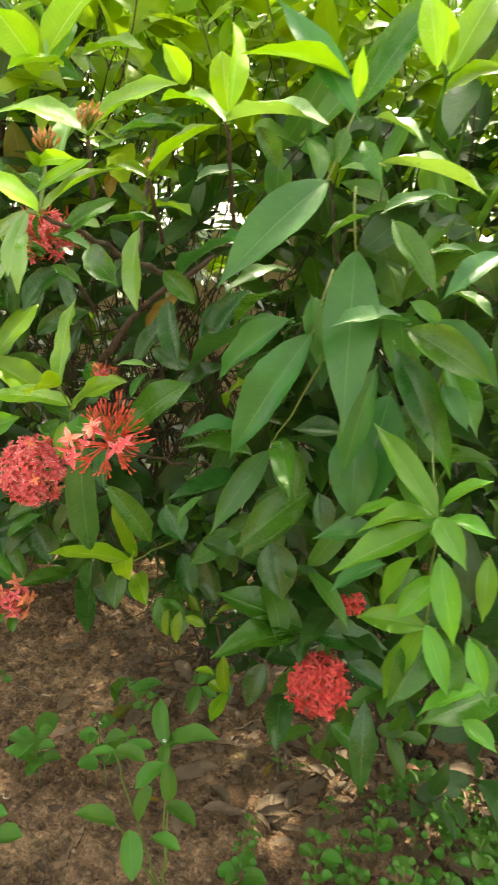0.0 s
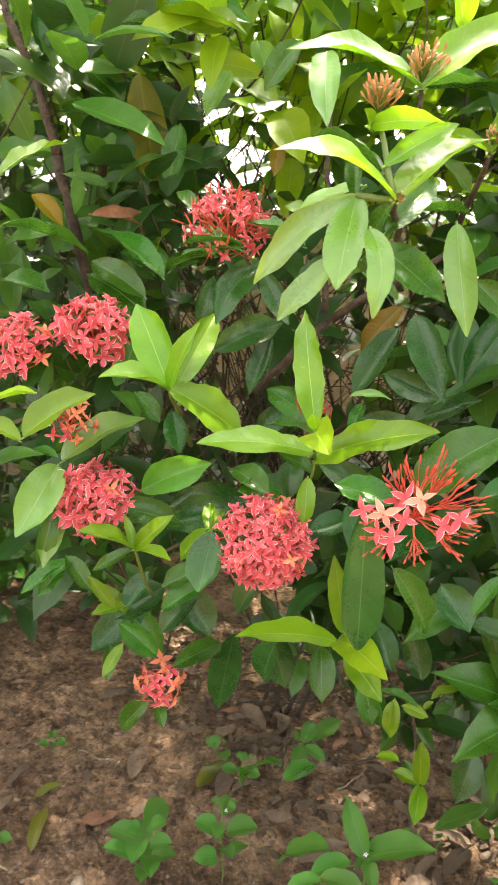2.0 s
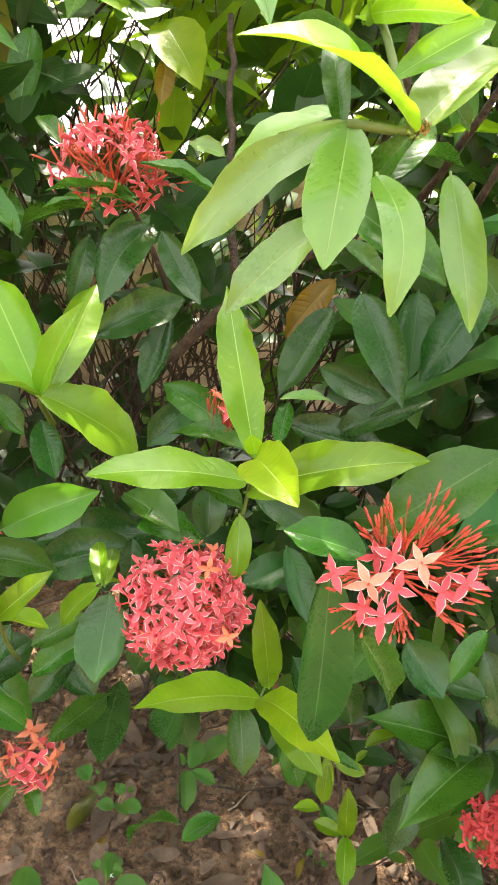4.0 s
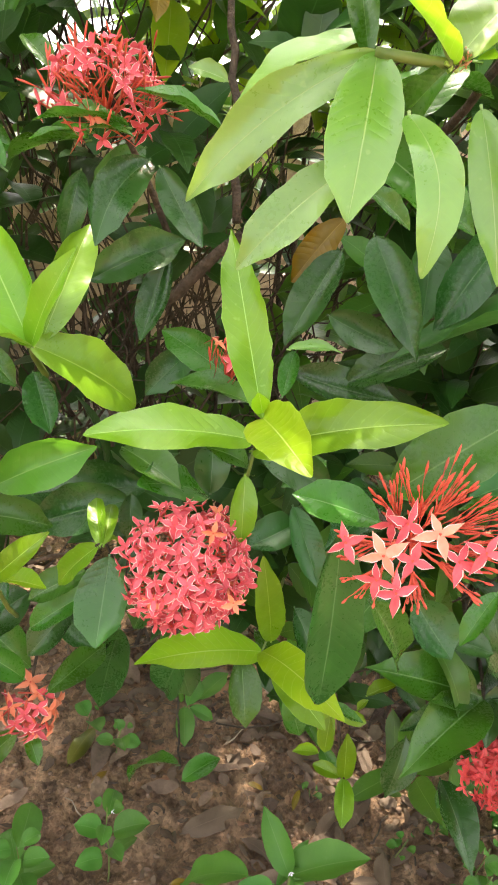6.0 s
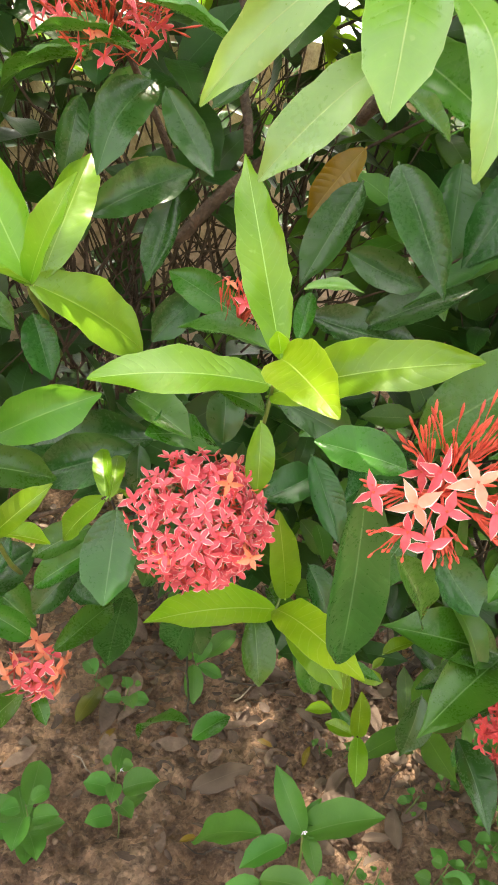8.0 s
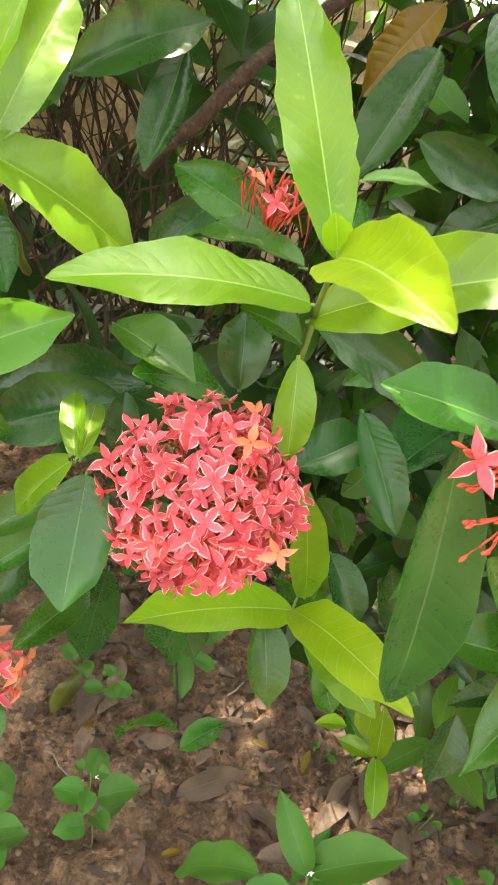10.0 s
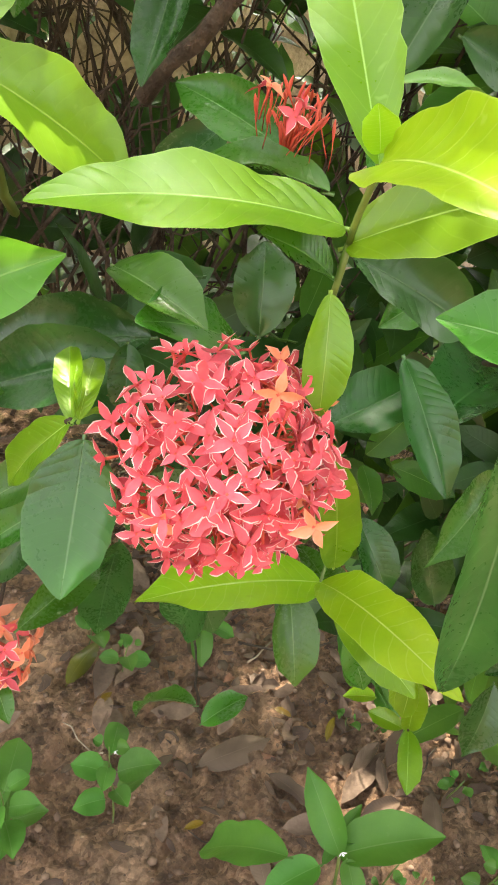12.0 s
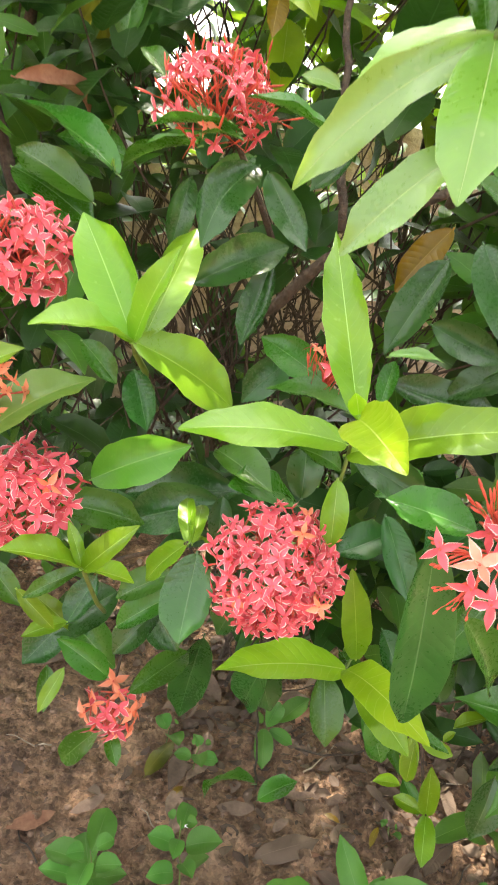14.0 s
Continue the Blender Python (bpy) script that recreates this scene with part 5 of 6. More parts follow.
leaf(broad, LUSH, (0.297, 0.864, 0.603), (0.231, 0.910, 0.591), 0.033, (-0.124, -0.686, 0.717), point=1.2, blunt=0.85)
leaf(broad, LUSH, (0.297, 0.865, 0.606), (0.270, 0.930, 0.481), 0.029, (-0.134, -0.657, 0.742), point=1.2, blunt=0.85)
leaf(broad, LUSH, (0.297, 0.865, 0.606), (0.318, 0.832, 0.545), 0.025, (-0.165, -0.656, 0.736), point=1.2, blunt=0.85)
leaf(broad, LUSH, (0.340, 0.854, 0.596), (0.355, 0.834, 0.547), 0.021, (-0.200, -0.646, 0.737), point=1.2, blunt=0.85)
leaf(broad, LUSH, (0.362, 0.873, 0.535), (0.296, 0.864, 0.505), 0.031, (-0.059, -0.215, 0.975), point=1.2, blunt=0.85)
leaf(broad, LUSH, (0.349, 0.852, 0.686), (0.345, 0.839, 0.622), 0.022, (-0.214, -0.692, 0.690), point=1.2, blunt=0.85)
leaf(broad, LUSH, (0.265, 0.888, 0.724), (0.213, 0.940, 0.681), 0.026, (-0.036, -0.253, 0.967), point=1.2, blunt=0.85)
leaf(broad, BLUISH, (0.253, 0.899, 0.683), (0.179, 0.925, 0.671), 0.040, (-0.028, -0.250, 0.968), point=1.2, blunt=0.85)
leaf(broad, BLUISH, (0.259, 0.923, 0.647), (0.201, 0.914, 0.615), 0.031, (-0.031, -0.242, 0.970), point=1.2, blunt=0.85)
leaf(broad, LUSH, (0.353, 0.893, 0.486), (0.385, 0.869, 0.465), 0.025, (-0.196, -0.606, 0.771), point=1.2, blunt=0.85)
leaf(ixora, GREEN, (0.048, 1.008, 0.686), (0.022, 1.002, 0.649), 0.018, (-0.409, -0.516, 0.753))
leaf(ixora, DARK, (0.091, 1.050, 0.602), (0.046, 1.069, 0.611), 0.027, (-0.391, -0.506, 0.768))
leaf(ixora, DARK, (0.056, 1.204, 0.474), (0.037, 1.213, 0.539), 0.036, (-0.298, -0.544, 0.784), arch=-0.05)
leaf(ixora, DARK, (-0.000, 1.244, 0.529), (0.022, 1.216, 0.476), 0.035, (-0.265, -0.560, 0.785))
leaf(ixora, GREEN, (-0.026, 1.189, 0.480), (-0.011, 1.166, 0.435), 0.029, (-0.241, -0.518, 0.821))
leaf(lowbush, GREEN, (0.233, 1.159, 0.394), (0.160, 1.158, 0.384), 0.028, (-0.130, -0.150, 0.980))
leaf(lowbush, GREEN, (0.184, 1.176, 0.334), (0.163, 1.163, 0.313), 0.018, (-0.341, -0.422, 0.840))
leaf(lowbush, DARK, (0.202, 1.165, 0.448), (0.133, 1.217, 0.377), 0.031, (-0.359, -0.468, 0.807))
leaf(lowbush, DARK, (0.202, 1.166, 0.451), (0.184, 1.136, 0.416), 0.023, (-0.391, -0.449, 0.804))
leaf(lowbush, DARK, (0.184, 1.252, 0.367), (0.152, 1.277, 0.402), 0.029, (-0.337, -0.493, 0.803))
# low dark whorl above the red flower head
leaf(lowbush, GREEN, (0.194, 1.168, 0.450), (0.060, 1.095, 0.438), 0.061, (0.001, -0.230, 0.973), point=1.05, blunt=0.75)
leaf(lowbush, GREEN, (0.186, 1.169, 0.455), (0.056, 1.181, 0.497), 0.062, (0.006, -0.698, 0.716), point=1.05, blunt=0.75)
leaf(lowbush, DARK, (0.194, 1.168, 0.450), (0.288, 1.238, 0.425), 0.043, (-0.024, -0.233, 0.972), point=1.05, blunt=0.75)
leaf(lowbush, DARK, (0.194, 1.168, 0.450), (0.317, 1.171, 0.428), 0.050, (-0.083, -0.678, 0.730), point=1.05, blunt=0.75)
leaf(lowbush, DARK, (0.161, 1.164, 0.352), (0.157, 1.080, 0.311), 0.044, (-0.019, -0.627, 0.778), point=1.05, blunt=0.75)
leaf(lowbush, GREEN, (0.222, 1.173, 0.436), (0.215, 1.162, 0.384), 0.026, (-0.058, -0.668, 0.742), point=1.05, blunt=0.75)
leaf(lowbush, GREEN, (0.128, 1.230, 0.565), (0.162, 1.222, 0.474), 0.054, (-0.010, -0.724, 0.690), point=1.05, blunt=0.75)
leaf(lowbush, GREEN, (0.088, 1.212, 0.582), (0.017, 1.171, 0.537), 0.042, (0.054, -0.733, 0.678), point=1.05, blunt=0.75)
leaf(lowbush, DARK, (0.134, 1.203, 0.379), (0.113, 1.188, 0.312), 0.040, (0.004, -0.650, 0.760), point=1.05, blunt=0.75)
leaf(lowbush, DARK, (0.285, 1.167, 0.346), (0.284, 1.130, 0.216), 0.040, (-0.094, -0.610, 0.787), point=1.05, blunt=0.75)
leaf(lowbush, GREEN, (0.240, 1.177, 0.301), (0.292, 1.171, 0.262), 0.036, (-0.081, -0.617, 0.783), point=1.05, blunt=0.75)
leaf(lowbush, DARK, (0.127, 1.284, 0.629), (-0.014, 1.168, 0.639), 0.075, (0.017, -0.258, 0.966), point=1.05, blunt=0.75)
leaf(lowbush, DARK, (0.261, 1.205, 0.387), (0.322, 1.200, 0.349), 0.040, (-0.100, -0.655, 0.749), point=1.05, blunt=0.75)
leaf(lowbush, GREEN, (0.165, 1.255, 0.577), (0.235, 1.252, 0.551), 0.041, (-0.016, -0.251, 0.968), point=1.05, blunt=0.75)
# low leaves under the outer flower heads
leaf(ixora, GREEN, (-0.365, 1.220, 0.605), (-0.423, 1.200, 0.571), 0.024, (0.00, -0.55, 0.83))
leaf(ixora, GREEN, (-0.375, 1.220, 0.609), (-0.343, 1.200, 0.577), 0.023, (0.00, -0.85, 0.50))
leaf(ixora, GREEN, (-0.312, 1.330, 0.490), (-0.260, 1.300, 0.445), 0.055, (0.00, -0.85, 0.50))
leaf(ixora, DARK, (-0.305, 1.330, 0.494), (-0.354, 1.310, 0.444), 0.045, (0.00, -0.85, 0.50), arch=-0.05)
leaf(ixora, YOUNG, (-0.347, 1.200, 0.593), (-0.316, 1.200, 0.555), 0.016, (0.00, -0.85, 0.50))
leaf(ixora, YOUNG, (-0.307, 1.220, 0.550), (-0.343, 1.200, 0.548), 0.017, (0.00, -0.55, 0.83))
leaf(ixora, YOUNG, (-0.308, 1.220, 0.501), (-0.328, 1.200, 0.469), 0.015, (0.00, -0.85, 0.50))
leaf(ixora, DARK, (-0.263, 1.260, 0.558), (-0.319, 1.240, 0.524), 0.050, (0.00, -0.55, 0.83))
leaf(ixora, PALE, (-0.372, 1.160, 0.699), (-0.384, 1.120, 0.635), 0.027, (0.00, -0.85, 0.50))
leaf(ixora, DARK, (-0.236, 1.260, 0.559), (-0.203, 1.250, 0.500), 0.047, (0.00, -0.85, 0.50), arch=-0.05)
leaf(hedge, GREEN, (-0.345, 1.420, 1.142), (-0.400, 1.400, 1.181), 0.049, (0.00, -0.85, 0.50))
leaf(hedge, GREEN, (-0.298, 1.400, 1.250), (-0.192, 1.360, 1.232), 0.057, (0.00, -0.55, 0.83))
leaf(hedge, GREEN, (-0.276, 1.420, 1.233), (-0.348, 1.400, 1.230), 0.032, (0.00, -0.55, 0.83))
leaf(hedge, DARK, (-0.486, 1.600, 1.266), (-0.453, 1.600, 1.239), 0.076, (0.00, -0.85, 0.50))
leaf(hedge, PALE, (-0.175, 1.500, 1.250), (-0.162, 1.480, 1.207), 0.036, (0.00, -0.85, 0.50))
leaf(hedge, GREEN, (-0.276, 1.360, 0.947), (-0.335, 1.340, 0.957), 0.036, (0.00, -0.85, 0.50))
leaf(hedge, GREEN, (-0.464, 1.300, 0.915), (-0.412, 1.300, 0.905), 0.042, (0.00, -0.55, 0.83))
leaf(hedge, GREEN, (-0.374, 1.360, 0.927), (-0.301, 1.340, 0.884), 0.059, (0.00, -0.55, 0.83))
# odd leaves of the back and left side
leaf(hedge, OLIVE, (-0.328, 1.444, 1.183), (-0.303, 1.482, 1.049), 0.053, (0.167, -0.974, -0.152), fold=0.3, ripple=0.03)
leaf(hedge, GREEN, (-0.272, 1.418, 1.121), (-0.283, 1.401, 1.040), 0.034, (-0.041, -0.991, -0.128))
leaf(hedge, PALE, (-0.213, 1.421, 1.190), (-0.240, 1.392, 1.129), 0.031, (-0.087, -0.944, 0.318))
leaf(hedge, PALE, (-0.134, 1.132, 1.144), (-0.139, 1.064, 1.069), 0.030, (-0.245, -0.946, -0.210))
leaf(hedge, GREEN, (-0.153, 1.195, 1.169), (-0.184, 1.190, 1.120), 0.030, (-0.177, -0.940, 0.292))
leaf(hedge, GREEN, (-0.422, 1.492, 1.196), (-0.354, 1.473, 1.149), 0.029, (0.059, -0.946, 0.319))
leaf(hedge, YOUNG, (-0.299, 1.343, 1.224), (-0.199, 1.309, 1.205), 0.059, (-0.023, -0.299, 0.954))
leaf(hedge, YOUNG, (-0.431, 1.143, 1.016), (-0.380, 1.208, 1.059), 0.026, (0.094, -0.279, 0.956))
leaf(hedge, GREEN, (-0.461, 1.274, 0.975), (-0.366, 1.293, 0.954), 0.055, (0.085, -0.277, 0.957))
leaf(hedge, GREEN, (-0.427, 1.453, 1.135), (-0.354, 1.435, 1.124), 0.042, (0.020, -0.297, 0.955))
leaf(hedge, DARK, (-0.441, 1.398, 1.234), (-0.440, 1.388, 1.184), 0.028, (0.276, -0.917, 0.288))
leaf(hedge, GREEN, (-0.380, 1.428, 1.124), (-0.419, 1.428, 1.128), 0.021, (0.073, -0.288, 0.955))
leaf(hedge, AGED, (-0.146, 1.388, 1.107), (-0.151, 1.379, 1.063), 0.021, (-0.168, -0.977, -0.134))
leaf(hedge, DRY_RED, (-0.368, 1.319, 0.997), (-0.309, 1.397, 0.983), 0.028, (0.017, -0.899, 0.438), arch=0.15, fold=0.8, ripple=0.04)
leaf(hedge, AGED, (-0.446, 1.371, 1.018), (-0.409, 1.366, 0.984), 0.027, (0.256, -0.867, 0.428), fold=0.6)
leaf(hedge, YELLOWING, (-0.397, 1.141, 0.811), (-0.438, 1.126, 0.801), 0.025, (0.035, -0.267, 0.963))
# flower heads
main_head = flower_head(ixora, (-0.166, 1.062, 0.693), (0.0, -0.93, 0.30), 0.042, 210, 1, orange=0.02, dome=1.5, scale=0.80, label="round head of open coral-red florets")
half_open_head(ixora, (-0.054, 0.969, 0.752), [((-0.100, 0.960, 0.759), 0), ((-0.067, 0.954, 0.772), 0), ((-0.063, 0.927, 0.779), 1), ((-0.089, 0.936, 0.763), 1), ((-0.072, 0.934, 0.760), 0), ((-0.093, 0.932, 0.751), 0), ((-0.083, 0.927, 0.745), 0), ((-0.040, 0.938, 0.755), 0), ((-0.028, 0.932, 0.763), 0), ((-0.071, 0.965, 0.767), 0)])
flower_head(ixora, (-0.334, 1.159, 0.698), (-0.2, -0.9, 0.35), 0.039, 80, 3, scale=1.08, orange=0.03, dome=1.4)
flower_head(ixora, (-0.349, 1.196, 0.863), (0.1, -0.75, 0.6), 0.040, 60, 4, buds=6, scale=1.12, orange=0.05, dome=1.35)
flower_head(ixora, (-0.417, 1.199, 0.845), (-0.3, -0.8, 0.5), 0.036, 52, 5, scale=1.1, orange=0.04, dome=1.35)
flower_head(ixora, (-0.208, 1.243, 0.969), (0.0, -0.55, 0.85), 0.048, 62, 6, buds=70, orange=0.06, dome=1.3, scale=0.95, long_buds=1.25)
flower_head(ixora, (-0.263, 1.256, 0.436), (0.0, -0.93, 0.2), 0.030, 19, 7, buds=5, orange=0.5, dome=1.3, scale=1.35, label="small low head of orange-red florets")
flower_head(ixora, (-0.110, 1.190, 0.782), (0.05, -0.25, 0.95), 0.032, 7, 8, buds=22, orange=0.3, dome=0.75, scale=0.85, label="small half-open red head among deep leaves")
flower_head(lowbush, (0.215, 1.158, 0.374), (0.0, -0.85, 0.4), 0.043, 130, 9, orange=0.0, dome=1.4, stars=FLORETS_RED, label="dense red head low in the bush")
flower_head(lowbush, (0.254, 1.179, 0.493), (0.2, -0.85, 0.4), 0.018, 22, 10, orange=0.0, dome=1.3, scale=0.8, stars=FLORETS_RED)
flower_head(ixora, (-0.366, 1.175, 0.772), (0.1, -0.8, 0.5), 0.026, 14, 11, orange=0.9, dome=1.2)
flower_head(ixora, (-0.120, 0.952, 1.057), (0.0, -0.1, 1.0), 0.026, 0, 12, buds=34, dome=0.95, unripe=True, scale=0.85, label="unripe head of orange-brown buds")
flower_head(ixora, (-0.083, 0.981, 1.089), (0.05, -0.1, 1.0), 0.026, 0, 13, buds=34, dome=0.95, unripe=True, scale=0.85, label="unripe head of orange-brown buds")
flower_head(ixora, (-0.019, 0.991, 1.051), (0.0, -0.1, 1.0), 0.014, 0, 14, buds=20, dome=1.0, unripe=True, scale=0.55, label="tiny head of brown buds")
flower_head(ixora, (-0.109, 0.908, 0.996), (0.2, -0.2, 1.0), 0.006, 0, 15, buds=14, dome=1.2, unripe=True, scale=0.35)
stem(ixora, (-0.126, 1.067, 0.753), (-0.124, 1.064, 0.775), 0.0014, 0.0013, mat=GREENSTEM)
stem(ixora, (-0.124, 1.064, 0.775), (-0.130, 1.037, 0.806), 0.0013, 0.0011, mat=GREENSTEM)
stem(ixora, (-0.121, 1.110, 0.647), (-0.126, 1.067, 0.753), 0.0022, 0.0017, mat=GREENSTEM)
stem(ixora, (-0.171, 1.062, 0.693), (-0.120, 1.145, 0.680), 0.002, 0.0026, mat=GREENSTEM)
stem(ixora, (-0.064, 1.159, 0.543), (-0.004, 1.275, 0.546), 0.0011, 0.0018, mat=GREENSTEM)
stem(ixora, (-0.054, 0.968, 0.749), (0.018, 1.167, 0.686), 0.0014, 0.002, mat=TWIG)
stem(ixora, (-0.112, 0.909, 0.995), (-0.014, 1.233, 0.936), 0.0022, 0.0045, mat=BARK)
stem(ixora, (-0.133, 0.935, 0.999), (-0.112, 0.909, 0.995), 0.0024, 0.002, mat=GREENSTEM)
stem(ixora, (-0.083, 0.979, 1.083), (-0.079, 0.993, 1.018), 0.002, 0.003, mat=TWIG)
stem(ixora, (-0.120, 0.952, 1.057), (-0.112, 0.909, 0.995), 0.0018, 0.0022, mat=GREENSTEM)
stem(ixora, (-0.020, 0.989, 1.044), (-0.016, 1.078, 0.982), 0.002, 0.003, mat=TWIG)
stem(ixora, (0.060, 1.017, 1.110), (0.069, 1.146, 0.986), 0.002, 0.003, mat=TWIG)
stem(ixora, (-0.264, 1.145, 0.821), (-0.238, 1.273, 0.736), 0.002, 0.003, mat=GREENSTEM)
stem(ixora, (-0.291, 1.111, 0.661), (-0.274, 1.193, 0.577), 0.0016, 0.002, mat=GREENSTEM)
stem(ixora, (-0.218, 1.107, 0.686), (-0.265, 1.191, 0.628), 0.0016, 0.002, mat=TWIG)
stem(ixora, (-0.263, 1.256, 0.436), (-0.241, 1.325, 0.514), 0.0015, 0.002, mat=TWIG)
stem(ixora, (-0.204, 1.240, 0.989), (-0.147, 1.283, 0.889), 0.002, 0.003, mat=TWIG)
stem(ixora, (0.079, 1.224, 0.312), (0.059, 1.238, 0.419), 0.0014, 0.002, mat=TWIG)
stem(ixora, (-0.091, 1.270, 0.904), (-0.083, 1.399, 1.158), 0.0042, 0.003, mat=TWIG)
stem(ixora, (-0.158, 1.341, 0.796), (-0.080, 1.284, 0.894), 0.006, 0.005, mat=TWIG)
stem(ixora, (-0.080, 1.284, 0.894), (0.033, 1.233, 0.977), 0.005, 0.0035, mat=TWIG)
stem(broad, (0.170, 0.911, 1.038), (0.200, 0.950, 1.124), 0.0012, 0.0008, mat=GREENSTEM)
stem(broad, (0.203, 0.996, 0.909), (0.170, 0.911, 1.038), 0.0014, 0.0011, mat=TWIG)
stem(broad, (0.204, 0.928, 0.974), (0.201, 0.953, 1.040), 0.0009, 0.0013, mat=GREENSTEM)
stem(broad, (0.165, 0.927, 0.889), (0.185, 0.964, 0.956), 0.0009, 0.0013, mat=GREENSTEM)
stem(broad, (0.126, 1.010, 0.747), (0.194, 1.011, 0.883), 0.0009, 0.0013, mat=GREENSTEM)
stem(broad, (0.296, 0.857, 0.721), (0.305, 1.003, 0.827), 0.0009, 0.0013, mat=GREENSTEM)
stem(broad, (0.297, 0.865, 0.606), (0.296, 0.857, 0.721), 0.0010, 0.0008, mat=GREENSTEM)
stem(lowbush, (0.194, 1.168, 0.450), (0.287, 1.383, 0.483), 0.002, 0.003, mat=TWIG)
leaf(young, WEED, (-0.004, 1.157, 0.261), (-0.022, 1.205, 0.310), 0.030, (-0.285, -0.735, 0.616), point=0.7, blunt=0.55)
leaf(young, WEED, (-0.004, 1.157, 0.261), (0.075, 1.137, 0.290), 0.048, (-0.082, -0.175, 0.981), point=0.7, blunt=0.5)
leaf(young, WEED, (-0.051, 1.156, 0.274), (-0.100, 1.234, 0.184), 0.041, (-0.054, -0.150, 0.987), point=0.7, blunt=0.5)
leaf(young, WEED, (-0.013, 1.164, 0.241), (0.034, 1.199, 0.258), 0.015, (-0.217, -0.425, 0.879))
leaf(young, WEED, (-0.024, 1.152, 0.260), (-0.075, 1.142, 0.250), 0.029, (-0.066, -0.117, 0.991), point=0.7, blunt=0.5)
leaf(young, WEED, (-0.002, 1.148, 0.267), (-0.003, 1.116, 0.250), 0.020, (-0.234, -0.318, 0.919), point=0.7, blunt=0.5)
leaf(young, WEED, (-0.004, 1.162, 0.269), (0.016, 1.164, 0.266), 0.010, (-0.240, -0.345, 0.907))
leaf(young, WEED, (-0.069, 1.101, 0.279), (-0.108, 1.099, 0.274), 0.022, (0.046, -0.203, 0.978), point=0.6, blunt=0.5)
leaf(young, WEED, (-0.069, 1.102, 0.283), (-0.021, 1.083, 0.280), 0.028, (0.038, -0.204, 0.978), point=0.6, blunt=0.5)
leaf(young, WEED, (-0.000, 1.101, 0.267), (-0.033, 1.066, 0.250), 0.028, (0.031, -0.201, 0.979), point=0.6, blunt=0.5)
leaf(young, WEED, (0.011, 1.091, 0.217), (0.006, 1.102, 0.271), 0.025, (0.075, -0.584, 0.808), point=0.6, blunt=0.5)
leaf(young, WEED, (-0.064, 1.086, 0.179), (-0.118, 1.068, 0.202), 0.034, (0.045, -0.191, 0.981), point=0.6, blunt=0.5)
leaf(young, WEED, (-0.015, 1.098, 0.232), (-0.032, 1.087, 0.181), 0.031, (0.032, -0.196, 0.980), point=0.6, blunt=0.5)
leaf(young, WEED, (-0.001, 1.181, 0.144), (0.045, 1.150, 0.133), 0.031, (0.021, -0.195, 0.981), point=0.6, blunt=0.5)
leaf(young, WEED, (-0.040, 1.067, 0.183), (-0.027, 1.027, 0.137), 0.034, (0.034, -0.185, 0.982), point=0.6, blunt=0.5)
leaf(young, WEED, (-0.008, 1.067, 0.176), (0.034, 1.047, 0.174), 0.026, (0.024, -0.189, 0.982), point=0.6, blunt=0.5)
stem(young, (0.0, 1.15, -0.01), (-0.004, 1.157, 0.261), 0.0022, 0.0014, mat=GREENSTEM)
stem(young, (0.0, 1.15, -0.01), (-0.069, 1.101, 0.279), 0.002, 0.0012, mat=GREENSTEM)
stem(young, (0.0, 1.15, 0.0), (-0.064, 1.086, 0.179), 0.002, 0.0012, mat=GREENSTEM)
stem(young, (0.0, 1.15, 0.05), (-0.001, 1.181, 0.144), 0.002, 0.0012, mat=GREENSTEM)
leaf(seedling, WEED, (-0.006, 1.624, 0.100), (-0.013, 1.579, 0.060), 0.034, (-0.147, -0.529, 0.836), point=0.6, blunt=0.5)
leaf(seedling, WEED, (-0.003, 1.618, 0.110), (0.027, 1.668, 0.120), 0.033, (-0.158, -0.550, 0.820), point=0.7)
leaf(seedling, WEED, (0.003, 1.622, 0.100), (0.041, 1.611, 0.080), 0.024, (-0.163, -0.534, 0.830))
leaf(seedling, WEED, (0.022, 1.641, 0.100), (0.076, 1.663, 0.130), 0.036, (-0.176, -0.549, 0.817))
leaf(seedling, WEED, (-0.008, 1.639, 0.100), (-0.013, 1.644, 0.120), 0.012, (-0.146, -0.549, 0.823))
leaf(ixora, GREEN, (-0.090, 1.323, 0.270), (-0.134, 1.409, 0.174), 0.031, (-0.040, -0.176, 0.984), arch=0.1)
leaf(ixora, GREEN, (-0.085, 1.312, 0.256), (-0.035, 1.330, 0.265), 0.029, (-0.055, -0.173, 0.983), fold=0.4)
stem(ixora, (0.02, 1.82, 0.12), (-0.088, 1.319, 0.266), 0.0022, 0.0012, mat=TWIG)
stem(seedling, (0.023, 1.695, -0.000), (-0.001, 1.626, 0.100), 0.0016, 0.0012, mat=GREENSTEM)
blossom_weed = weed((-0.162, 1.390, 0.150), 0.05, 5, 52)
child("blossom", weed_blossom((-0.155, 1.382, 0.151), 1), blossom_weed, "tiny pale lilac blossom")
child("blossom", weed_blossom((-0.006, 1.151, 0.272), 2), young, "tiny white blossom")
weed((-0.275, 1.378, 0.120), 0.062, 6, 53)
weed((-0.108, 1.629, 0.070), 0.034, 3, 51)
weed((0.171, 1.479, 0.035), 0.026, 2, 54)
weed((0.270, 1.342, 0.055), 0.022, 4, 55)
weed((-0.528, 1.471, 0.045), 0.032, 3, 56)
weed((-0.469, 1.724, 0.040), 0.028, 3, 57)
weed((-0.273, 1.138, 0.140), 0.07, 4, 58)
weed((-0.150, 1.697, 0.050), 0.04, 2, 59)
weed((0.217, 1.458, 0.040), 0.024, 2, 60)
add_floret(main_head, (-0.149, 0.997, 0.699), (-0.15, -0.95, 0.1), 0)
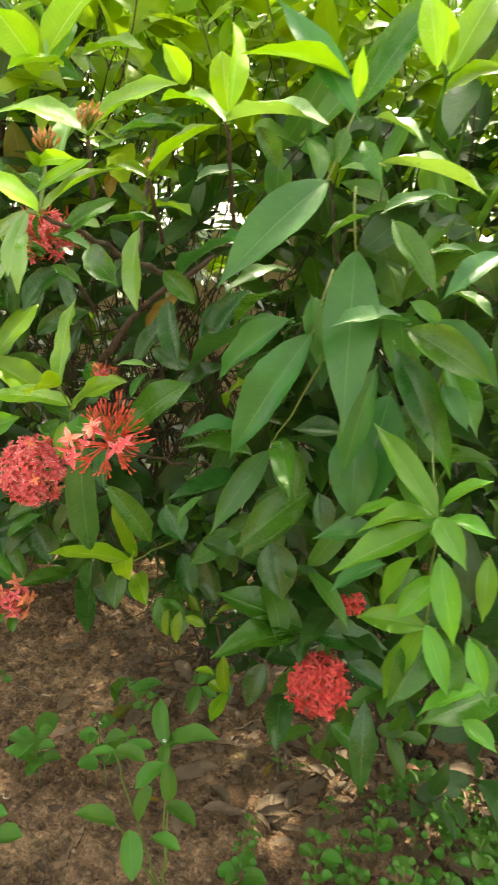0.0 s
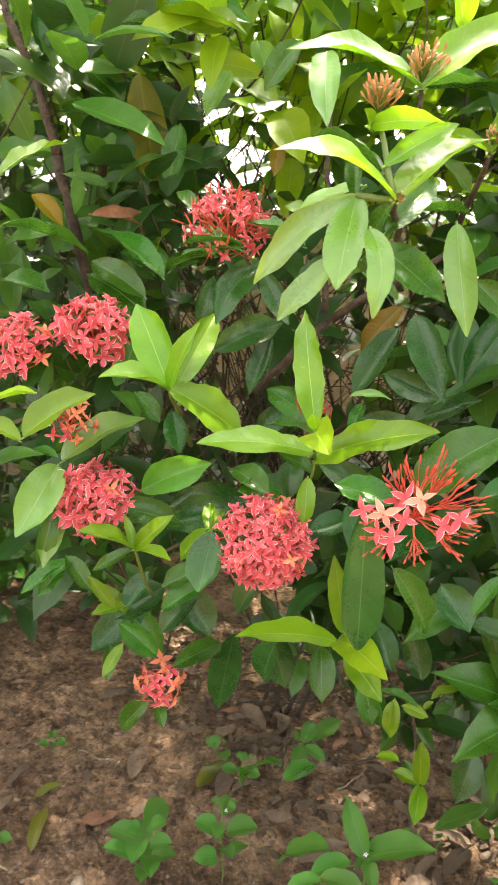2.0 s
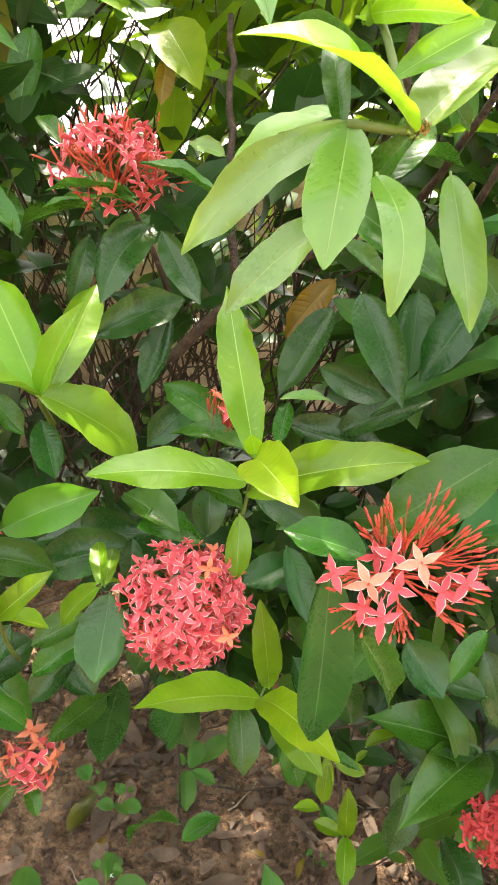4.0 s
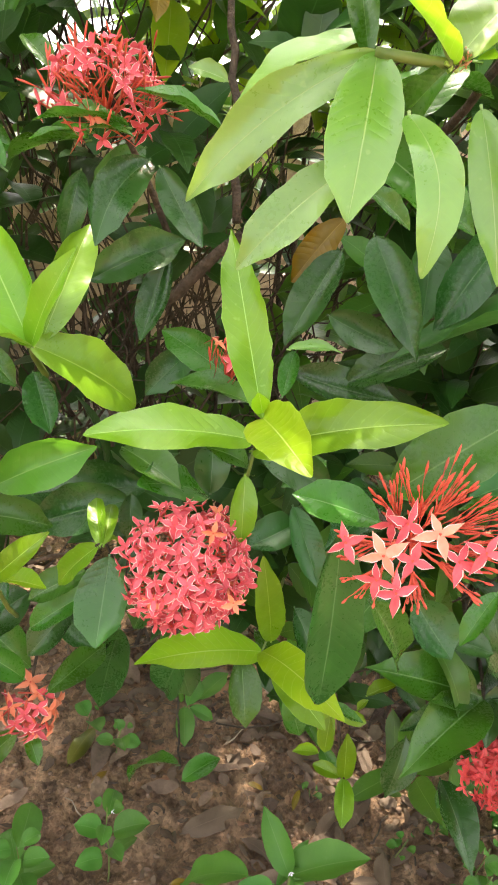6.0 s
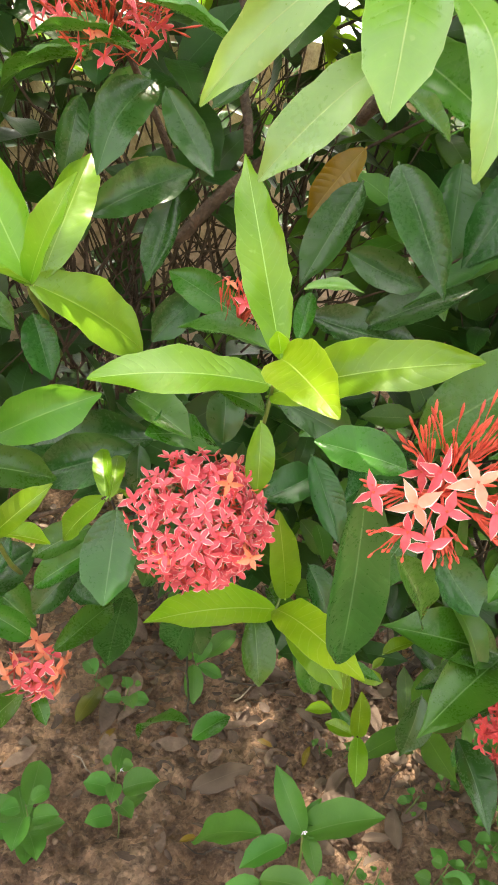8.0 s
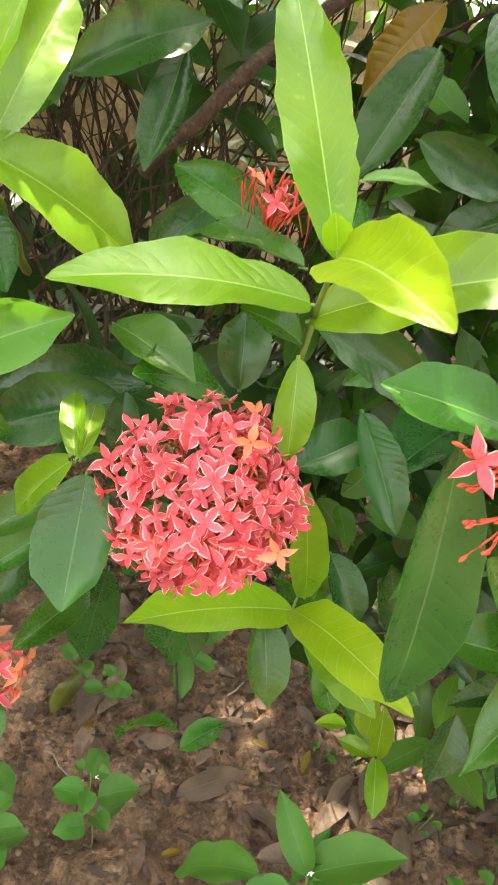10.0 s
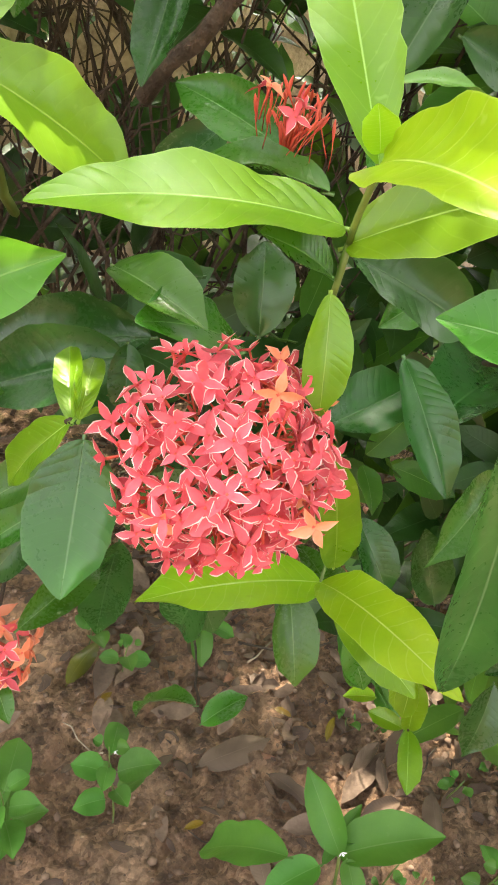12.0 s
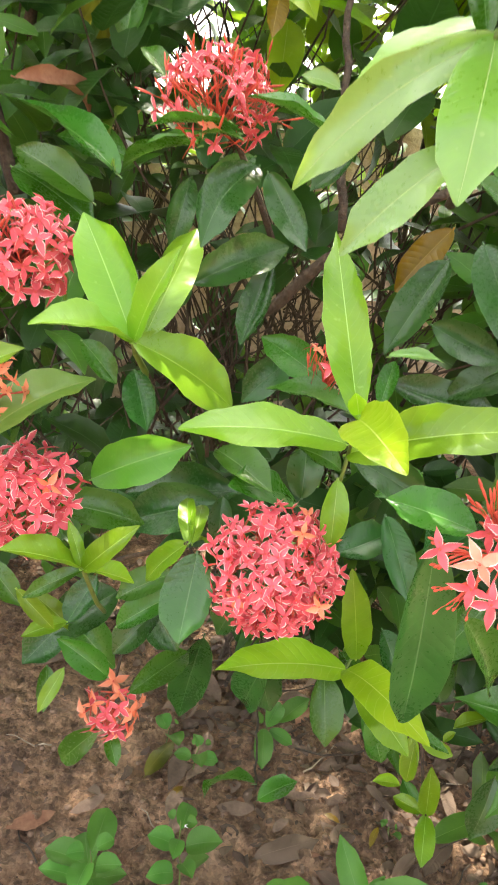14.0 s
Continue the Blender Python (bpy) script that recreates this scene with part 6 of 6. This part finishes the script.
add_floret(main_head, (-0.161, 1.014, 0.739), (-0.2, -0.93, 0.25), 1)
add_floret(main_head, (-0.148, 1.046, 0.740), (0.5, -0.45, 0.75), 0)
stem(hedge, (-0.538, 1.515, 1.322), (-0.467, 1.468, 1.181), 0.005, 0.006, mat=TWIG)
stem(hedge, (-0.467, 1.468, 1.181), (-0.428, 1.436, 1.074), 0.006, 0.007, mat=TWIG)
stem(hedge, (-0.428, 1.436, 1.074), (-0.380, 1.431, 0.901), 0.007, 0.008, mat=TWIG)
stem(hedge, (-0.379, 1.462, 1.278), (-0.320, 1.431, 1.216), 0.004, 0.005, mat=TWIG)
stem(hedge, (-0.322, 1.417, 1.293), (-0.381, 1.516, 1.057), 0.004, 0.006, mat=TWIG)
stem(hedge, (-0.246, 1.532, 1.336), (-0.304, 1.527, 1.087), 0.004, 0.006, mat=TWIG)
fallen_leaf((-0.458, 1.519, 0.012), 1.45, 0.085, 1501, OLIVE)
fallen_leaf((-0.461, 1.619, 0.010), 0.3, 0.05, 1502, OLIVE)
fallen_leaf((-0.145, 1.600, 0.008), 0.5, 0.03, 1503, AGED)
fallen_leaf((0.097, 1.528, 0.008), 2.6, 0.025, 1504, AGED)
fallen_leaf((0.155, 1.488, 0.008), 0.9, 0.03, 1505, AGED)
fallen_leaf((-0.058, 1.387, 0.008), 0.2, 0.025, 1506, AGED)
fallen_leaf((-0.165, 1.672, 0.012), 0.9, 0.085, 1507, OLIVE)
fallen_leaf((0.016, 1.479, 0.012), 0.1, 0.10, 1508, LITTER_PALE)
fallen_leaf((0.237, 1.335, 0.012), 1.2, 0.07, 1509, LITTER_PALE)
fallen_leaf((0.187, 1.434, 0.012), 0.6, 0.06, 1510, LITTER_PALE)
fallen_leaf((0.358, 1.471, 0.012), 2.0, 0.06, 1511, DRY)
fallen_leaf((-0.422, 1.326, 0.010), 0.2, 0.075, 1516, BLEACHED)
fallen_leaf((-0.380, 1.390, 0.010), 1.3, 0.055, 1517, BLEACHED)
fallen_leaf((-0.307, 1.715, 0.012), 1.45, 0.11, 1512, DRY)
fallen_leaf((-0.567, 2.432, 0.008), 0.2, 0.05, 1513, TWIG_DRY)
fallen_leaf((-0.364, 1.546, 0.012), 0.4, 0.075, 1514, DRY_RED)
fallen_leaf((0.099, 1.808, 0.010), 0.1, 0.07, 1515, LITTER_PALE)


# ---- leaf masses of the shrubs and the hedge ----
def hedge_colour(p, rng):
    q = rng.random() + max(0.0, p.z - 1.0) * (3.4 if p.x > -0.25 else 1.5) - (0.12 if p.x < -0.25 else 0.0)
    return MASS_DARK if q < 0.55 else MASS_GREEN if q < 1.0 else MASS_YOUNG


def deep_shade_colour(p, rng):
    # dimness of the inner foliage put into the colour: more dark leaves lower down
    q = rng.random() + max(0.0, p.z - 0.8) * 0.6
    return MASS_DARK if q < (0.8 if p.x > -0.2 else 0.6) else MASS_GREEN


def right_colour(p, rng):
    return MASS_DARK if rng.random() < 0.45 else MASS_GREEN


def thin(p):
    """The hedge is thin in one place, where daylight comes through, and its inside is bare low down, with twigs alone."""
    far = p.y - 0.37
    dx, dz = p.x + 0.247 - 0.046 * far, p.z - 0.937 - 0.163 * far
    if math.hypot(dx, dz) < 0.008 + far * (0.032 + 0.075 * noise.noise(p * 8.0)):
        return False
    return not bare(p)


def bare(p):
    """The leafless inside of the shrub: few leaves get light there."""
    far = p.y - 0.6
    a, b = (p.x + 0.28) / far, (p.z - 0.94) / far
    return p.y > 1.30 and -0.06 < a < 0.36 and -0.27 < b < 0.0 and noise.noise(p * 5.0) < 0.18


foliage(ixora, 31, 120, ((-0.55, 0.25), (1.32, 1.75), (0.55, 1.12)), 0.105, deep_shade_colour, 0.42, keep=thin)
foliage(ixora, 32, 40, ((-0.12, 0.25), (1.3, 1.65), (0.32, 0.62)), 0.09, deep_shade_colour, 0.42)
foliage(broad, 33, 190, ((0.13, 0.8), (1.16, 1.7), (0.45, 1.25)), 0.13, right_colour, 0.34, point=0.95, rows=9)
foliage(lowbush, 34, 120, ((0.22, 0.85), (1.28, 1.8), (0.12, 0.6)), 0.09, right_colour, 0.40, rows=9)
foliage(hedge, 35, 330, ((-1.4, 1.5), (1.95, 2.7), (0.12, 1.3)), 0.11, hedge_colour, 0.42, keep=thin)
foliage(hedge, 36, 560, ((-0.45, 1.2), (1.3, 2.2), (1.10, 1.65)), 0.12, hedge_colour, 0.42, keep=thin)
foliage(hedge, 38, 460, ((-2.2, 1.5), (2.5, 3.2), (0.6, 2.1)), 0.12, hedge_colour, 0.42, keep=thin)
foliage(hedge, 45, 240, ((-2.3, -0.3), (2.3, 2.9), (0.05, 0.75)), 0.11, deep_shade_colour, 0.42)
# crown above the view, unseen, added to keep sun off the plants and soil
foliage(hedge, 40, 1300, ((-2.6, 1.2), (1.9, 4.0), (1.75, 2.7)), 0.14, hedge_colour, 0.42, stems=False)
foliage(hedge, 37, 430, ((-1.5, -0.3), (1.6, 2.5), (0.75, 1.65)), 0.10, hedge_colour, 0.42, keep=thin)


# ---- the tangle of thin dead twigs inside the shrub ----
def tangle(parent, seed, n, foot, reach, height):
    """Crooked dead twigs that fork once or twice."""
    rng = random.Random(seed)
    for i in range(n):
        a = Vector((foot[0] + rng.uniform(-0.12, 0.12), foot[1] + rng.uniform(-0.08, 0.10), foot[2] + rng.uniform(0.0, 0.25)))
        b = a + Vector((rng.uniform(-1, 1) * reach, rng.uniform(-0.6, 0.5) * reach, height * rng.uniform(0.25, 1.0)))
        sag = (rng.uniform(-0.06, 0.06), rng.uniform(-0.04, 0.04), rng.uniform(-0.05, 0.05))
        r = rng.uniform(0.0012, 0.0030)
        stem(parent, a, b, r, 0.0008, sag, TWIG, "twig", 0.009, 7, seed * 50 + i)
        for k in range(rng.randint(0, 2)):
            v = rng.uniform(0.35, 0.8)
            c = a.lerp(b, v) + Vector(sag) * 4 * v * (1 - v)
            d = c + Vector((rng.uniform(-1, 1) * 0.13, rng.uniform(-1, 1) * 0.08, rng.uniform(-0.03, 0.12)))
            stem(parent, c, d, r * 0.6, 0.0006, (0, 0, rng.uniform(-0.015, 0.015)), TWIG, "twig", 0.006, 5, seed * 70 + i + k)


tangle(ixora, 46, 36, (-0.10, 1.62, 0.40), 0.24, 0.55)
tangle(ixora, 47, 30, (-0.02, 1.85, 0.30), 0.30, 0.60)
tangle(ixora, 41, 40, (-0.22, 1.55, 0.45), 0.16, 0.4)
tangle(ixora, 42, 34, (0.02, 1.6, 0.45), 0.16, 0.4)
foliage(hedge, 39, 40, ((-1.1, 0.15), (1.9, 2.45), (0.3, 0.95)), 0.10, deep_shade_colour, 0.42, keep=thin)
tangle(hedge, 44, 24, (-0.15, 1.95, 0.85), 0.22, 0.5)
tangle(hedge, 43, 22, (-0.6, 1.9, 0.7), 0.3, 0.7)


# ---- weeds, litter and stones ----

for i in range(118):
    rw = random.Random(600 + i)
    wx, wy = 0.10 + 0.62 * rw.random(), 0.98 + 0.46 * rw.random()
    if wx < 0.34 and wy > 1.24 or wx + wy < 1.27 or i > 53 and wx < 0.22:
        continue
    weed((wx, wy, rw.uniform(0.02, 0.12)), rw.uniform(0.016, 0.046), rw.randint(3, 5), 70 + i)


rl = random.Random(77)
for i in range(230):
    px, py = rl.uniform(-0.7, 0.75), rl.uniform(1.2, 2.15)
    if rl.random() > (0.12 if py < 1.4 else 0.35 if py < 1.55 else 0.95) or (px < -0.18 and rl.random() < 0.85):
        continue
    fallen_leaf((px, py, 0.004), rl.uniform(0, 6.28), rl.uniform(0.03, 0.085), 900 + i, DRY if rl.random() < 0.85 else DRY_RED)


for i in range(44):
    fallen_leaf((rl.uniform(-0.02, 0.45), rl.uniform(1.28, 1.7), 0.004), rl.uniform(0, 6.28), rl.uniform(0.035, 0.08), 2100 + i, (LITTER_PALE, DRY, DRY, LITTER_DARK)[i % 4])


def fallen_twig(place, turn, length, seed, mat):
    rng = random.Random(seed)
    x, y = place
    pts = []
    for i in range(6):
        q = length * (i / 5 - 0.5)
        cx, cy = x + math.cos(turn) * q + rng.uniform(-0.003, 0.003), y + math.sin(turn) * q + rng.uniform(-0.003, 0.003)
        pts.append((cx, cy, lump(cx, cy) + 0.003))
    vs, fs, uv = tube_geo(pts, [0.0016, 0.0015, 0.0014, 0.0012, 0.001, 0.0006], 5, 0.15, seed)
    tagged(new("fallen_twig", mesh_from("fallen_twig", vs, fs, uv, mat)), "thin dry twig lying on the soil", "twig", "fallen twigs")


for i in range(26):
    fallen_twig((rl.uniform(-0.6, 0.6), rl.uniform(1.25, 2.0)), rl.uniform(0, 3.14), rl.uniform(0.03, 0.12), 1300 + i, TWIG_DRY if rl.random() < 0.5 else TWIG)


def clods():
    """Crumbs of earth and small stones: rounded, uneven lumps."""
    rng = random.Random(5)
    bm = bmesh.new()
    bmesh.ops.create_icosphere(bm, subdivisions=1, radius=1.0)
    base = [v.co.copy() for v in bm.verts]
    tris = [tuple(v.index for v in f.verts) for f in bm.faces]
    bm.free()
    vs, fs = [], []
    for i in range(11000):
        x, y = rng.uniform(-0.9, 0.9), rng.uniform(1.0, 2.3)
        r = 0.0010 + 0.0058 * rng.random() ** 8
        z = lump(x, y) + r * 0.2
        k = len(vs)
        sq = (rng.uniform(0.7, 1.3), rng.uniform(0.7, 1.3), rng.uniform(0.4, 0.8))
        for q in base:
            e = r * rng.uniform(0.8, 1.15)
            vs.append((x + q.x * e * sq[0], y + q.y * e * sq[1], z + q.z * e * sq[2]))
        fs += [tuple(a + k for a in f) for f in tris]
    tagged(new("soil_crumb", mesh_from("soil_crumb", vs, fs, None, STONE)), "scattered crumbs of soil and tiny stones", "soil crumbs", kind="stuff")


clods()


def leaf_litter():
    """Broken flakes of old leaves on the soil, thick under the shrubs and thin in the open."""
    rng = random.Random(8)
    parts = []
    while len(parts) < 3400:
        x, y = rng.uniform(-0.9, 0.95), rng.uniform(1.1, 2.4)
        shade = min(1.0, max(0.03, (y - 1.33) * 2.4 + max(0.0, x - 0.05) * 1.2 - max(0.0, -x - 0.02) * 4.5))
        if rng.random() > shade:
            continue
        ln, turn = rng.uniform(0.008, 0.036), rng.uniform(0, 6.28)
        a = Vector((x, y, lump(x, y) + rng.uniform(0.001, 0.006)))
        d = Vector((math.cos(turn), math.sin(turn), rng.uniform(-0.2, 0.3)))
        parts.append(blade(a, a + d * ln, ln * rng.uniform(0.4, 0.8), (rng.uniform(-0.6, 0.6), rng.uniform(-0.6, 0.6), 1), arch=rng.uniform(-0.2, 0.2), fold=rng.uniform(-0.6, 0.6), ripple=0.06, rows=3, cols=2, point=0.5, blunt=0.5, seed=rng.randint(0, 99999), petiole=0.0))
    heap = thing("leaf_litter", (0.0, 1.7, 0.0), "thin carpet of broken brown leaf litter on the soil", "leaf litter")
    tagged(heap, kind="stuff")
    for k, m in enumerate((LITTER_DARK, LITTER_PALE)):
        mass("litter", heap, [q for i, q in enumerate(parts) if (i % 5 == 0) == (k == 1)], m)


leaf_litter()


def stone_block():
    """A weathered grey concrete block with worn edges standing on the soil."""
    bm = bmesh.new()
    bmesh.ops.create_cube(bm, size=1.0)
    bmesh.ops.bevel(bm, geom=list(bm.edges), offset=0.06, segments=3, affect="EDGES")
    bmesh.ops.subdivide_edges(bm, edges=list(bm.edges), cuts=2, use_grid_fill=True)
    for v in bm.verts:
        v.co += Vector((noise.noise(v.co * 4), noise.noise(v.co * 4 + Vector((5, 0, 0))), noise.noise(v.co * 4 + Vector((0, 7, 0))))) * 0.06
        v.co = Vector((v.co.x * 0.14, v.co.y * 0.12, (v.co.z + 0.48) * 0.15))
    me = bpy.data.meshes.new("concrete_block")
    bm.to_mesh(me)
    bm.free()
    me.materials.append(CONCRETE)
    me.polygons.foreach_set("use_smooth", [True] * len(me.polygons))
    ob = new("concrete_block", me)
    ob.matrix_world = pose(-0.80, 2.12, lump(-0.80, 2.12) - 0.01, 0, 0, 12)
    tagged(ob, "weathered dark grey concrete block standing on the soil", "block")


stone_block()
